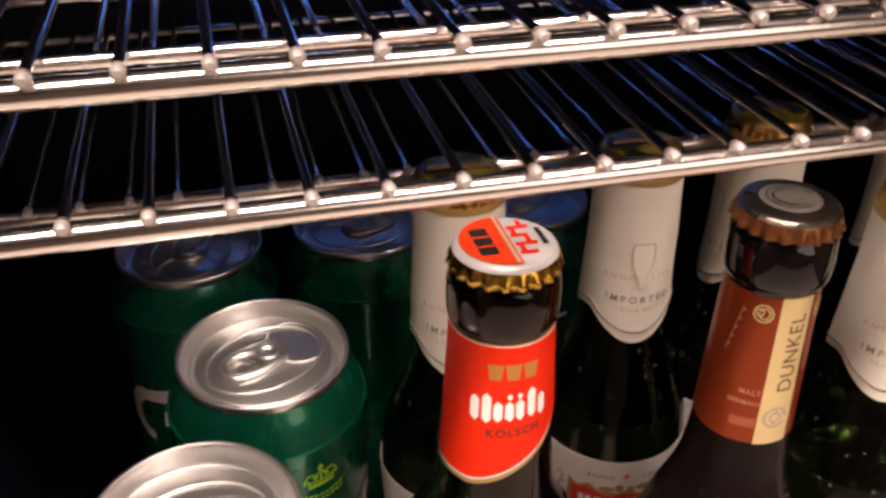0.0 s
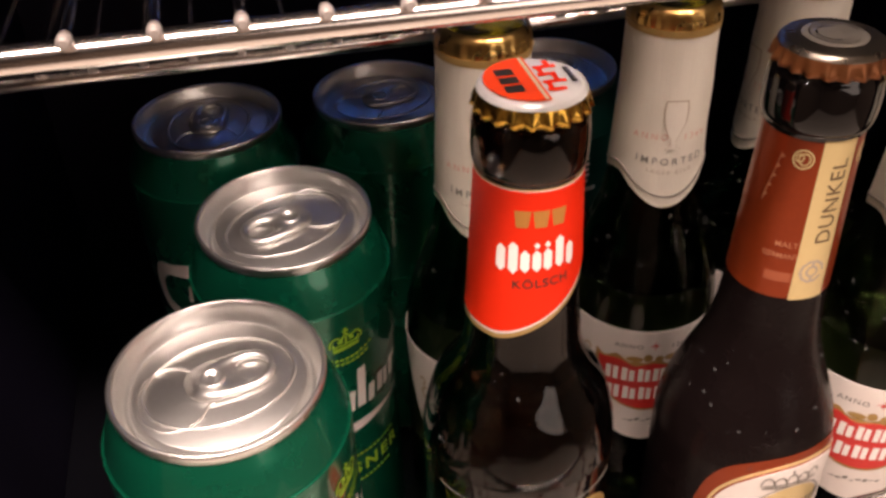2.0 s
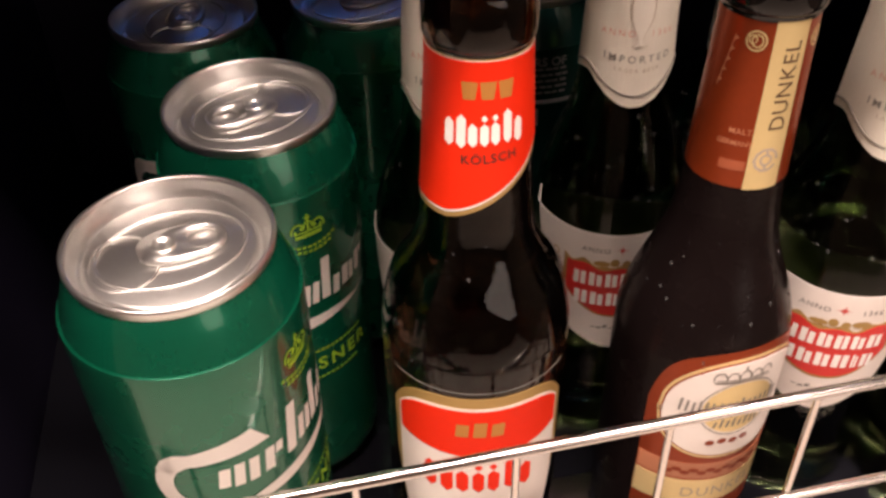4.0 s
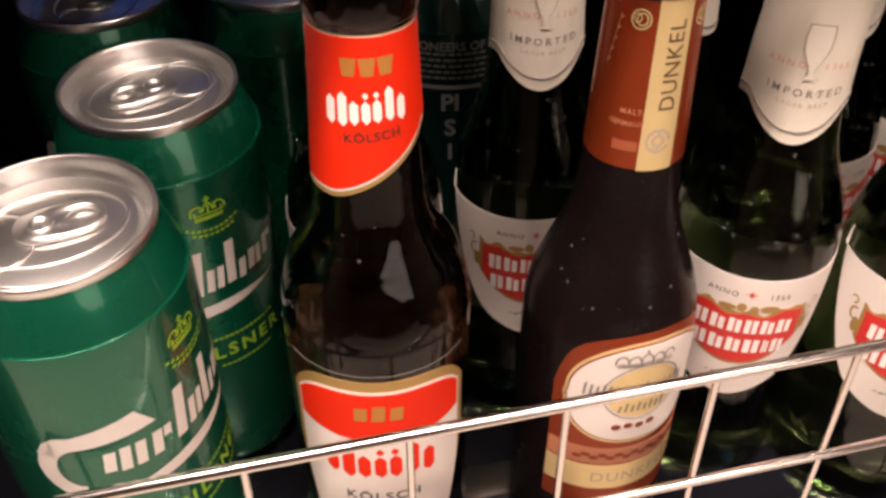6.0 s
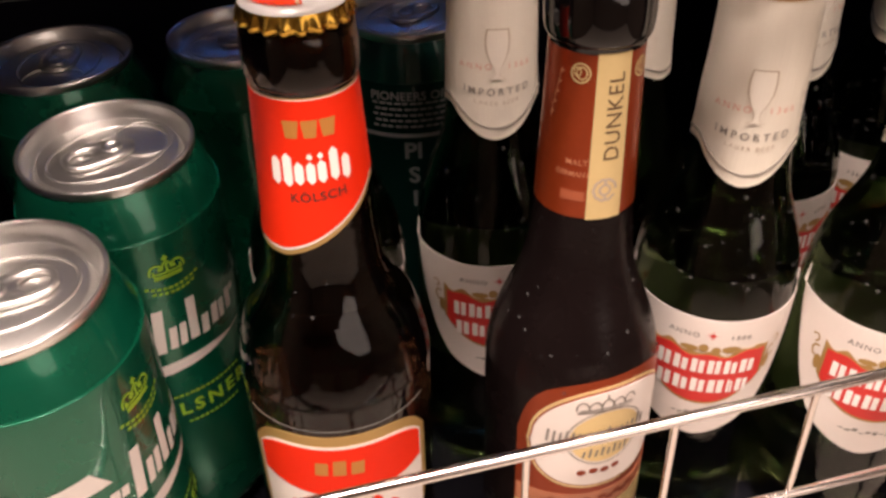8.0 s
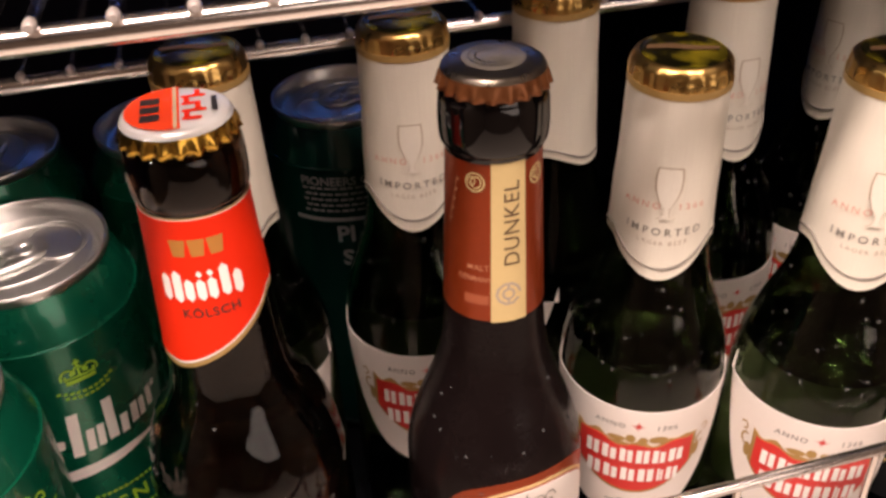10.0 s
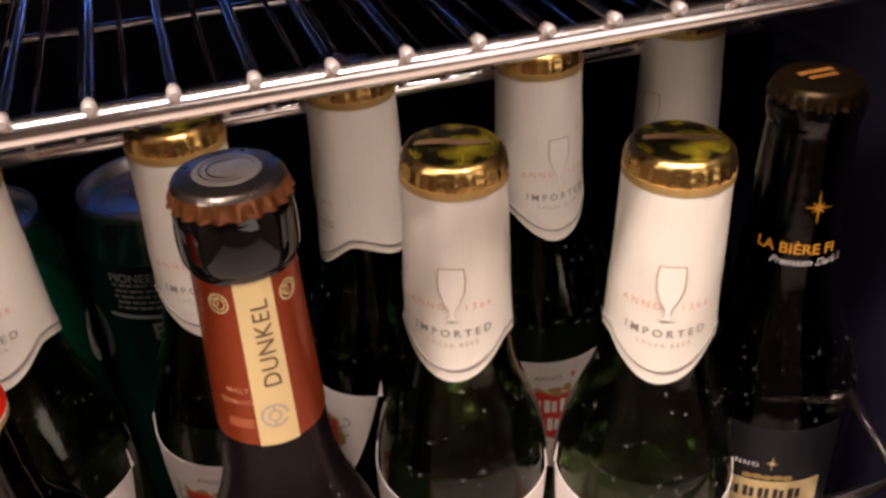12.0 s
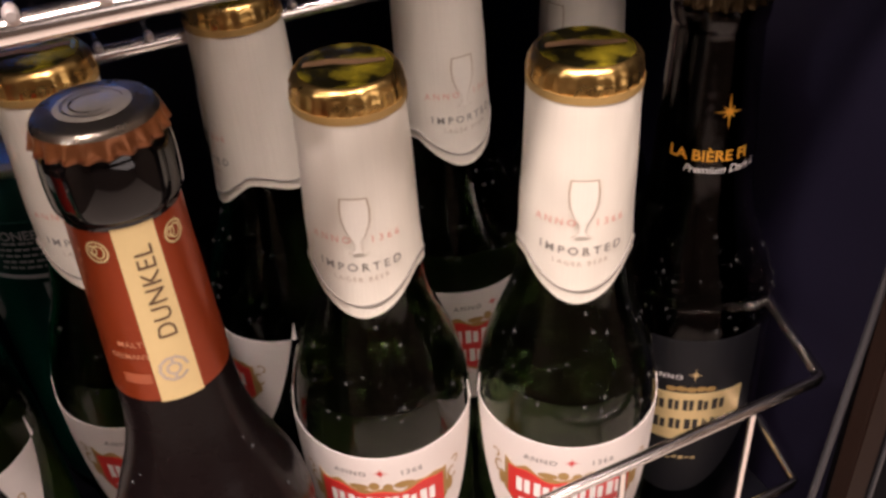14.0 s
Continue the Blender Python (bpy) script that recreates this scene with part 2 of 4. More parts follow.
def text_mesh(words, size, bold=0.0, shear=0.0, spacing=1.0, turn=0.0, arch=0.0):
    """Letters of the built-in font, centred, as a flat bmesh in metres."""
    cu = bpy.data.curves.new("letters", "FONT")
    cu.body, cu.size, cu.align_x, cu.align_y = words, 1.0, "CENTER", "CENTER"
    cu.offset, cu.shear, cu.space_character, cu.resolution_u = bold, shear, spacing, 3
    ob = bpy.data.objects.new("letters", cu)
    me = bpy.data.meshes.new_from_object(ob)
    bm = bmesh.new()
    bm.from_mesh(me)
    bpy.data.objects.remove(ob)
    bpy.data.curves.remove(cu)
    bpy.data.meshes.remove(me)
    ca, sa = math.cos(radians(turn)), math.sin(radians(turn))
    for v in bm.verts:
        x, y = v.co.x * size, v.co.y * size
        y -= arch * x * x / size
        v.co = (x * ca - y * sa, x * sa + y * ca, 0)
    for f in bm.faces:
        if f.normal.z < 0:
            f.normal_flip()
    return bm


def box(x0, x1, y0, y1, z0, z1, bevel=0.0):
    bm = bmesh.new()
    bmesh.ops.create_cube(bm, size=1)
    for v in bm.verts:
        v.co = (x0 + (v.co.x + 0.5) * (x1 - x0), y0 + (v.co.y + 0.5) * (y1 - y0), z0 + (v.co.z + 0.5) * (z1 - z0))
    if bevel:
        bmesh.ops.bevel(bm, geom=bm.edges[:], offset=bevel, segments=2, affect="EDGES")
    return bm


def tube(points, r, seg=12, round_ends=False):
    """A round wire through the points, with its bends."""
    bm = bmesh.new()
    pts = [Vector(p) for p in points]
    rings = []
    last_n = None
    for i, p in enumerate(pts):
        d = (pts[min(i + 1, len(pts) - 1)] - pts[max(i - 1, 0)]).normalized()
        if last_n is None:
            last_n = d.orthogonal().normalized()
        nrm = (last_n - d * last_n.dot(d)).normalized()
        last_n = nrm
        bi = d.cross(nrm)
        rings.append([bm.verts.new(p + r * (nrm * math.cos(2 * math.pi * k / seg) + bi * math.sin(2 * math.pi * k / seg))) for k in range(seg)])
    for a, b in zip(rings, rings[1:]):
        for k in range(seg):
            j = (k + 1) % seg
            bm.faces.new((a[k], a[j], b[j], b[k]))
    for ring, d in ((rings[0], pts[0] - pts[1]), (rings[-1], pts[-1] - pts[-2])):
        d.normalize()
        if round_ends:
            mid = sum((v.co for v in ring), Vector()) / seg
            inner = [bm.verts.new(mid + (v.co - mid) * 0.6 + d * r * 0.55) for v in ring]
            for k in range(seg):
                j = (k + 1) % seg
                bm.faces.new((ring[k], ring[j], inner[j], inner[k]))
            ring = inner
        bm.faces.new([bm.verts.new(v.co) for v in ring])
    bmesh.ops.recalc_face_normals(bm, faces=bm.faces[:])
    return bm


# ---------------------------------------------------------------- the room and the refrigerator's shell
# Z1 is lower than a real top: unseen, it shades the rear cans
X0, X1, Y0, Y1, Z0, Z1 = -0.112, 0.3585, 0.134, 0.50, -0.21, 0.475


def setting(name, bm, material, label, category):
    return tagged(finish(name, bm, material, smooth=False), label, category, kind="structure")


setting("floor", box(-1.25, 1.50, -1.90, 0.70, -0.80, -0.75), M["floor"], "pale tiled floor of the room", "floor")
setting("ceiling", box(-1.25, 1.50, -1.90, 0.70, 1.70, 1.75), M["ceiling"], "plain dark ceiling of the room", "ceiling")
setting("wall_south", box(-1.25, 1.50, -1.95, -1.90, -0.75, 1.70), M["plaster"], "plain dark tan wall of the room", "wall")
setting("wall_north", box(-1.25, 1.50, 0.70, 0.75, -0.75, 1.70), M["plaster"], "plain dark tan wall behind the refrigerator", "wall")
setting("wall_west", box(-1.30, -1.25, -1.90, 0.70, -0.75, 1.70), M["plaster"], "plain dark tan wall of the room", "wall")
setting("wall_east", box(1.50, 1.55, -1.90, 0.70, -0.75, 1.70), M["plaster"], "plain dark tan wall of the room", "wall")

fridge = thing("refrigerator", "open black drinks refrigerator with a brown wooden surround", "refrigerator")
part("side_panel", box(X0 - 0.03, X0, Y0, Y1 + 0.03, Z0, Z1, 0.002), M["black_plastic"], fridge, smooth=False)
part("side_panel", box(X1, X1 + 0.03, Y0, Y1 + 0.03, Z0, Z1, 0.002), M["black_plastic"], fridge, smooth=False)
part("back_panel", box(X0, X1, Y1, Y1 + 0.03, Z0, Z1), M["black_plastic"], fridge, smooth=False)
part("bottom_panel", box(X0 - 0.03, X1 + 0.03, Y0, Y1 + 0.03, Z0 - 0.03, Z0), M["black_plastic"], fridge, smooth=False)
# unseen top, set low to keep the ceiling light off the back row
part("low_shading_top", box(X0 - 0.03, X1 + 0.03, Y0, Y1 + 0.03, Z1, Z1 + 0.03), M["black_plastic"], fridge, smooth=False)
part("plinth", box(X0 - 0.03, X1 + 0.03, Y0 + 0.02, Y1 + 0.03, -0.75, Z0 - 0.03), M["black_plastic"], fridge, smooth=False)
part("door_seal", tube([(0.2985, 0.1285, Z0), (0.3455, 0.1285, Z1)], 0.0012, 10), M["seal"], fridge, "dusty grey rubber seal")
part("front_flange", box(0.3290, 0.3885, 0.1290, 0.1339, Z0 - 0.03, Z1 + 0.03, 0.001), M["rubber"], fridge, smooth=False)
part("frame_post", box(0.3225, 0.3325, 0.1205, 0.1270, Z0 - 0.03, Z1 + 0.03, 0.0008), M["wood"], fridge, "brown wooden frame post", smooth=False)
part("metal_edge", tube([(0.3345, 0.1205, Z0 - 0.03), (0.3345, 0.1205, Z1 + 0.03)], 0.0007, 8), M["seal"], fridge, "thin metal edge")
part("front_flange", box(-0.1420, -0.1040, 0.1290, 0.1339, Z0 - 0.03, Z1 + 0.03, 0.001), M["black_plastic"], fridge, smooth=False)
part("frame_post", box(-0.1270, -0.0970, 0.1200, 0.1285, Z0 - 0.03, Z1 + 0.03, 0.003), M["wood"], fridge, "brown wooden frame post", smooth=False)

strip = thing("light_strip", "slim blue light strip high on the refrigerator back", "light strip")
part("housing", box(-0.03, 0.33, 0.488, 0.4995, 0.298, 0.330, 0.002), M["black_plastic"], strip, smooth=False)
for i in range(6):
    part("led", box(-0.012 + 0.058 * i, 0.014 + 0.058 * i, 0.4862, 0.4879, 0.308, 0.320, 0.0005), M["led"], strip, "glowing blue diode", smooth=False)
ceiling_lamp = thing("ceiling_lamp", "long warm tube lamp under the ceiling of the room", "lamp")
part("lamp_housing", box(-0.82, 0.72, -0.37, -0.23, 1.60, 1.70, 0.01), M["ceiling"], ceiling_lamp, smooth=False)
# backing of the added fill light, no known fitting of the room
fill_panel = thing("fill_panel", "broad warm fill panel, added unseen behind the camera", "lamp")
part("lamp_housing", box(0.0, 1.44, -1.90, -1.84, -0.10, 1.26, 0.01), M["ceiling"], fill_panel, smooth=False)

# ---------------------------------------------------------------- shelf with its guard rail
shelf = thing("bottle_shelf", "glossy black shelf with a chromed wire guard rail", "shelf")
part("deck", box(X0 + 0.001, X1 - 0.001, 0.138, Y1 - 0.002, -0.008, 0.0, 0.0015), M["black_glass"], shelf, smooth=False)
part("trim_strip", box(X0 + 0.004, X1 - 0.004, 0.1920, 0.2075, -0.002, 0.0003, 0.0001), M["satin"], shelf, "pale metal strip let into the deck", smooth=False)
GY, GL, GR = 0.1425, -0.0430, 0.3275


def top_z(x):
    return 0.1032 + 0.025 * x


def low_z(x):
    return 0.0525 + 0.027 * x


def rail(height, r):
    """Front wire, bent down at one end and back along the side at the other."""
    pts = [(GL, GY, height(GL) - 0.005), (GL + 0.0012, GY, height(GL) - 0.0016), (GL + 0.0045, GY, height(GL))]
    pts += [(GR - 0.004, GY, height(GR)), (GR - 0.001, GY + 0.001, height(GR)), (GR, GY + 0.004, height(GR)), (GR + 0.0105, 0.184, height(GR))]
    return tube(pts, r, 12)


guard = part("guard_rail", rail(top_z, 0.0019), M["satin"], shelf, "chromed wire guard rail")
part("lower_rail", rail(low_z, 0.0016), M["satin"], guard)
for i in range(8):
    x = -0.0281 + 0.0471 * i
    part("post", tube([(x, GY + 0.001, -0.004), (x, GY + 0.001, top_z(x) - 0.001)], 0.0012, 10), M["satin"], guard)
part("corner_post", tube([(GR + 0.0105, 0.184, -0.004), (GR + 0.0105, 0.184, top_z(GR)), (GR + 0.0105, 0.1845, top_z(GR) + 0.007)], 0.0016, 10, True), M["satin"], guard)
part("corner_post", tube([(GL, GY, -0.004), (GL, GY, top_z(GL) - 0.004)], 0.0013, 10), M["satin"], guard)

# ---------------------------------------------------------------- wire racks above the bottles


def wire_rack(label, yf, yb, z, x_first, count, tie_y, inner=False):
    rack = thing("wire_rack", label, "rack", "wire racks of the refrigerator")
    rr, rb = 0.00118, 0.0029
    part("front_bar", tube([(X0 + 0.004, yf + 0.003, z), (X1 - 0.004, yf + 0.003, z)], rb, 14), M["satin"], rack, "thick chromed front bar")
    part("rear_bar", tube([(X0 + 0.004, yb - 0.006, z), (X1 - 0.004, yb - 0.006, z)], rb, 10), M["chrome"], rack)
    if inner:
        part("inner_bar", tube([(X0 + 0.004, yf + 0.0155, z + 0.0008), (X1 - 0.004, yf + 0.0155, z + 0.0008)], 0.0015, 12), M["satin"], rack, "thinner chromed bar behind the front one")
    for y in tie_y:
        part("cross_bar", tube([(X0 + 0.004, y, z), (X1 - 0.004, y, z)], rb * 0.85, 10), M["chrome"], rack)
    for x in (X0 + 0.003, X1 - 0.003):
        part("side_bar", tube([(x, yf + 0.003, z), (x, yb - 0.006, z)], rb * 0.9, 10), M["chrome"], rack)
    for i in range(count):
        x = x_first + 0.01522 * i
        rod = part("rod", tube([(x, yf + 0.002, z + rb + rr * 0.8), (x, yb, z + rb + rr * 0.8)], rr, 10), M["chrome"], rack)
        part("rod_end", tube([(x, yf - 0.0012, z + rb + rr * 0.8), (x, yf + 0.0006, z + rb + rr * 0.8)], rr * 1.18, 12, True), M["tip"], rod, "bright rounded wire end")
    return rack


wire_rack("chromed wire rack hanging just over the bottles", 0.1595, 0.46, 0.2646, -0.1066, 31, (0.33,))
wire_rack("chromed wire rack above another wire rack", 0.1595, 0.46, 0.2930, -0.1071, 31, (0.33,), True)
wire_rack("low chromed wire rack behind the bottle necks", 0.2785, 0.47, 0.2088, -0.1077, 31, (0.40,))

# ---------------------------------------------------------------- bottle parts


def crown_cap(parent, z, top_mat, edge_mat, label, r=0.0134):
    """A crown cap with 21 teeth, whose top lies at height z."""
    def ripple(a, i, h):
        depth = max(0.0, min(1.0, (z - 0.0022 - h) / 0.0035))
        return 0.00065 * depth * math.cos(21 * a)
    prof = [(0, z), (r * 0.5, z - 0.0001), (r * 0.85, z - 0.0004), (r * 0.95, z - 0.0010), (r, z - 0.0020), (r + 0.0003, z - 0.0034), (r + 0.0007, z - 0.0048), (r + 0.0011, z - 0.0062), (r + 0.0004, z - 0.0062), (r - 0.0006, z - 0.0040)]
    bm = revolve(prof[::-1], 168, ripple)
    cap = part("crown_cap", bm, edge_mat, parent, label)
    part("cap_top", revolve([(r * 1.005, z - 0.00195), (r * 0.958, z - 0.00090), (r * 0.93, z - 0.00062), (r * 0.86, z - 0.00028), (r * 0.5, z + 0.00005), (0, z + 0.00015)], 64), top_mat, cap)
    return cap


def bottle_glass(parent, outer, fill, wall, material, neck_top):
    """Thick glass, full of beer up to the height fill, with an air space above it."""
    rad = radius_of(outer)
    bm = revolve([(0, outer[0][1]), *outer, (0, outer[-1][1])], 64)
    zs = np.linspace(fill, neck_top - 0.004, 26)
    inner = [(0, fill), *[(max(rad(z) - wall, 0.006), z) for z in zs], (0, neck_top - 0.004)]
    cav = revolve(inner, 48)
    bmesh.ops.reverse_faces(cav, faces=cav.faces[:])
    me = bpy.data.meshes.new("cavity")
    cav.to_mesh(me)
    cav.free()
    bm.from_mesh(me)
    bpy.data.meshes.remove(me)
    return part("glass", bm, material, parent)


def lettering(name, bm, rad, centre, z0, off, material, parent, label=""):
    ob = part(name, wrap(bm, rad, centre, z0, off), material, parent, label, smooth=False)
    if name in ("small_print", "script"):
        ob["kind"] = "stuff"
    return ob


def word_blocks(widths, height, gap, tall=()):
    """Plain upright bars of two heights in the rhythm of a word mark, in millimetres."""
    total = sum(widths) + gap * (len(widths) - 1)
    x, y, out = -total / 2, -height / 2, []
    for i, w in enumerate(widths):
        h = height * (1.25 if i in tall else 1.0)
        out.append(bar(x, y, w * 0.42, h))
        out.append(bar(x + w * 0.56, y, w * 0.38, h * (1.0, 0.86, 0.93)[i % 3]))
        x += w + gap
    return out


def word_mark(shapes, rad, centre, z0, off, material, parent):
    """Each plain bar of a word mark as a part of its own."""
    for shape in shapes:
        lettering("word_bar", polys([shape]), rad, centre, z0, off, material, parent)


def star_shape(x, y, r, tall=1.0, n=8):
    out = []
    for k in range(2 * n):
        a = math.pi * k / n + math.pi / 2
        q = r if k % 4 == 0 else (r * 0.62 if k % 2 == 0 else r * 0.22)
        if k == 0 or k == n:
            q *= tall
        out.append((x + q * math.cos(a), y + q * math.sin(a)))
    return [[(x, y), out[i], out[(i + 1) % (2 * n)]] for i in range(2 * n)]


def droplets(parent, rad, z0, z1, count, seed):
    """Condensed water: many small flattened beads on the glass."""
    rng = random.Random(seed)
    bm = bmesh.new()
    for k in range(count):
        z, a = rng.uniform(z0, z1), rng.uniform(-95, 95)
        size = rng.choice((0.00013, 0.00015, 0.00017, 0.0002, 0.00024, 0.0004, 0.00065))
        r = rad(z)
        m = Matrix.Rotation(radians(a), 4, "Z") @ Matrix.Translation((0, -r, z)) @ Matrix.Diagonal((size, size * 0.6, size * rng.uniform(0.9, 1.5), 1))
        bmesh.ops.create_icosphere(bm, subdivisions=1, radius=1, matrix=m)
    ob = part("condensation", bm, M["water"], parent, "tiny beads of condensed water")
    ob["kind"] = "stuff"
    return ob


def longer_neck(bottle, z0, z1, rise):
    """Draws out the neck of a bottle with all that sits on it, between the heights z0 and z1."""
    for ob in bottle.children_recursive:
        for v in ob.data.vertices:
            v.co.z += rise * max(0.0, min(1.0, (v.co.z - z0) / (z1 - z0)))


# ---------------------------------------------------------------- green lager bottles with white neck foil
STELLA = smooth_profile([(0.0250, 0.0), (0.0277, 0.0025), (0.0288, 0.008), (0.0290, 0.05), (0.0290, 0.100), (0.0286, 0.111), (0.0268, 0.1225), (0.0232, 0.134), (0.0190, 0.1455), (0.0165, 0.157), (0.0156, 0.170), (0.0148, 0.190), (0.0140, 0.208), (0.0138, 0.214), (0.0134, 0.2185)], 5)
SLEEVE = [(0.0171, 0.150), (0.0164, 0.160), (0.0159, 0.170), (0.0152, 0.190), (0.0147, 0.205), (0.0145, 0.2165)]


def sleeve_edge(d):
    """The scalloped lower edge of the foil: a tongue in front, a shallow one behind."""
    a = abs(d)
    front = 0.0100 * max(0.0, math.cos(radians(min(a * 1.45, 90)))) ** 1.2
    back = 0.0050 * (0.5 - 0.5 * math.cos(math.pi * min(1.0, max(a - 66, 0) / 60)))
    return 0.1642 - front - back


def foil_bottle():
    b = thing("beer_bottle", "full green glass lager bottle with white foil round its neck", "bottle", "green lager bottles")
    rad, srad = radius_of(STELLA), radius_of(SLEEVE)
    bottle_glass(b, STELLA, 0.1215, 0.0028, M["glass_green"], 0.2185)
    droplets(b, rad, 0.109, 0.152, 85, 3)

    # gold foil over the cap
    def crumple(a, i, z):
        return 0.00022 * math.sin(21 * a) * (1 if 0.2125 < z < 0.2195 else 0.15) + 0.0002 * noise.noise(Vector((3 * math.sin(a), 3 * math.cos(a), z * 300)))
    prof = [(0.0147, 0.2135), (0.01475, 0.2165), (0.0146, 0.2172), (0.0143, 0.2180), (0.01435, 0.2190), (0.0140, 0.2200), (0.0132, 0.2210), (0.0118, 0.2216), (0.009, 0.2219), (0.0045, 0.2221), (0, 0.2221)]
    foil = part("cap_foil", revolve(prof, 126, crumple), M["gold"], b, "shiny gold foil over the cap")
    part("foil_band", patch(lambda z: 0.01475, 0, 180, 0.2128, 0.2150, 0.0003, 72, 2), M["gold_matt"], foil, "matt gold band")
    part("cap_mark", revolve([(0.0122, 0.22155), (0.0112, 0.2219), (0.0088, 0.22208), (0.006, 0.22225), (0, 0.2223)], 40), M["cap_olive"], foil)
    band = polys([[(-7.2, -1.6), (-2.0, -0.6), (2.0, -1.2), (7.0, 0.2), (6.8, 1.6), (1.6, 1.4), (-2.4, 1.8), (-7.0, 0.4)]])
    for v in band.verts:
        v.co.x, v.co.y, v.co.z = 1.45 * v.co.x, 1.25 * v.co.y - 0.0006, 0.2226
    part("cap_band", band, M["umber"], foil, "dark band across the cap", smooth=False)
    sl = part("neck_foil", patch(srad, 0, 180, sleeve_edge, 0.2140, 0.0002, 96, 30, 0.00030), M["foil_paper"], b, "crumpled white foil sleeve")
    part("edge_line", patch(srad, 0, 150, lambda d: sleeve_edge(d) + 0.0027 + 0.0012 * math.exp(-(d / 35) ** 2), lambda d: sleeve_edge(d) + 0.0032 + 0.0012 * math.exp(-(d / 35) ** 2), 0.00062, 80, 1), M["grey_print"], sl)
    # goblet: outline and bowl
    bowl = [(-3.4, 17.3), (3.4, 17.3), (3.8, 13.8), (3.5, 9.9), (2.1, 6.2), (1.0, 4.6), (0.75, 2.6), (1.1, 1.5), (2.5, 0.6), (-2.5, 0.6), (-1.1, 1.5), (-0.75, 2.6), (-1.0, 4.6), (-2.1, 6.2), (-3.5, 9.9), (-3.8, 13.8)]
    lettering("goblet_outline", polys([[(x * 1.09, y * 1.01) for x, y in bowl]]), srad, 0, 0.1752, 0.00062, M["goblet_brown"], sl)
    lettering("goblet_bowl", polys([[(x * 0.97, y * 0.985 + 0.1) for x, y in bowl]]), srad, 0, 0.1752, 0.00068, M["bowl_white"], sl, "pale goblet print")
    lettering("lettering", text_mesh("ANNO", 0.0030, 0.0, 0, 1.5), srad, -27, 0.1800, 0.00062, M["rose_print"], sl, "faint red lettering")
    lettering("lettering", text_mesh("1366", 0.0030, 0.0, 0, 1.5), srad, 27, 0.1800, 0.00062, M["rose_print"], sl, "faint red lettering")
    lettering("lettering", text_mesh("IMPORTED", 0.0035, 0.006, 0, 1.5, 0, -0.02), srad, 0, 0.1712, 0.00062, M["grey_print"], sl, "grey capital lettering")
    lettering("lettering", text_mesh("LAGER BEER", 0.0021, 0.0, 0, 1.4, 0, -0.03), srad, 0, 0.1673, 0.00062, M["taupe"], sl, "small taupe lettering")
    # body label: a shield with a red cartouche
    lo = lambda d: 0.0515 + 0.0100 * (abs(d) / 40) ** 1.6 + 0.034 * max(0.0, (abs(d) - 30) / 50) ** 2.2
    lab = part("body_label", patch(rad, 0, 80, lo, lambda d: 0.1080 + 0.0008 * (abs(d) / 80) ** 2, 0.0002, 60, 14), M["paper"], b, "cream paper shield label")
    red_lo = lambda d: 0.0690 + 0.0115 * (abs(d) / 40) ** 2.2
    red_hi = lambda d: 0.0915 + 0.0030 * (abs(d) / 40) ** 1.5 + 0.0009 * math.cos(radians(d * 14))
    part("cartouche_edge", patch(rad, 0, 43, lambda d: red_lo(d) - 0.0011, lambda d: red_hi(d) + 0.0014 + 0.0007 * math.sin(radians(d * 23)), 0.00032, 60, 4), M["gold_matt"], lab)
    part("cartouche", patch(rad, 0, 40, red_lo, red_hi, 0.00044, 44, 4), M["red_stella"], lab, "crimson cartouche")
    word_mark(word_blocks([5.0, 5.1, 4.6, 4.6, 4.6, 5.4], 6.4, 1.0), rad, 0, 0.0868, 0.00056, M["white"], lab)
    word_mark(word_blocks([5.3, 5.0, 4.9, 5.6, 2.2, 4.6], 6.4, 1.0), rad, 0, 0.0774, 0.00056, M["white"], lab)
    for s in (-1, 1):
        scroll = arc_band(s * 24, 2.4, 1.2, 2.0, 0.8, 60, 330, 12) + arc_band(s * 25.5, 7.5, 1.0, 1.3, 0.6, -90, 160, 10) + [blob(s * 22.6, -2, 1.5, 3.2, 10)]
        lettering("scroll", polys(scroll), rad, 0, 0.0875, 0.0005, M["gold_matt"], lab)
        lettering("lettering", text_mesh("ANNO" if s < 0 else "1366", 0.0031, 0.012, 0, 1.25), rad, s * 19, 0.1005, 0.00032, M["grey_print"], lab)
    horns = [blob(-7, 0.2, 3.2, 1.3, 10), blob(-2.2, 0.9, 1.7, 1.9, 10), blob(2.0, 0.3, 1.6, 1.7, 10), blob(7.2, 0.8, 3.4, 1.6, 10)]
    lettering("crest", polys(horns), rad, 0, 0.0945, 0.00052, M["gold_matt"], lab)
    lettering("star", polys(star_shape(0, 0, 2.6)), rad, 0, 0.1012, 0.00034, M["red_stella"], lab, "small red star")
    lettering("script", polys([bar(-9 + 2.3 * k, -0.3 - 0.5 * (k % 2), 1.7, 0.5 + 0.5 * (k % 3), 0.6) for k in range(8)]), rad, 0, 0.0625, 0.00032, M["grey_print"], lab)
    part("back_label", patch(rad, 180, 42, lambda d: 0.030 + 0.012 * (abs(d) / 42) ** 2, 0.092, 0.0002, 30, 6), M["paper"], b, "cream back label")
    return b


stella = foil_bottle()
longer_neck(stella, 0.150, 0.2130, 0.0024)
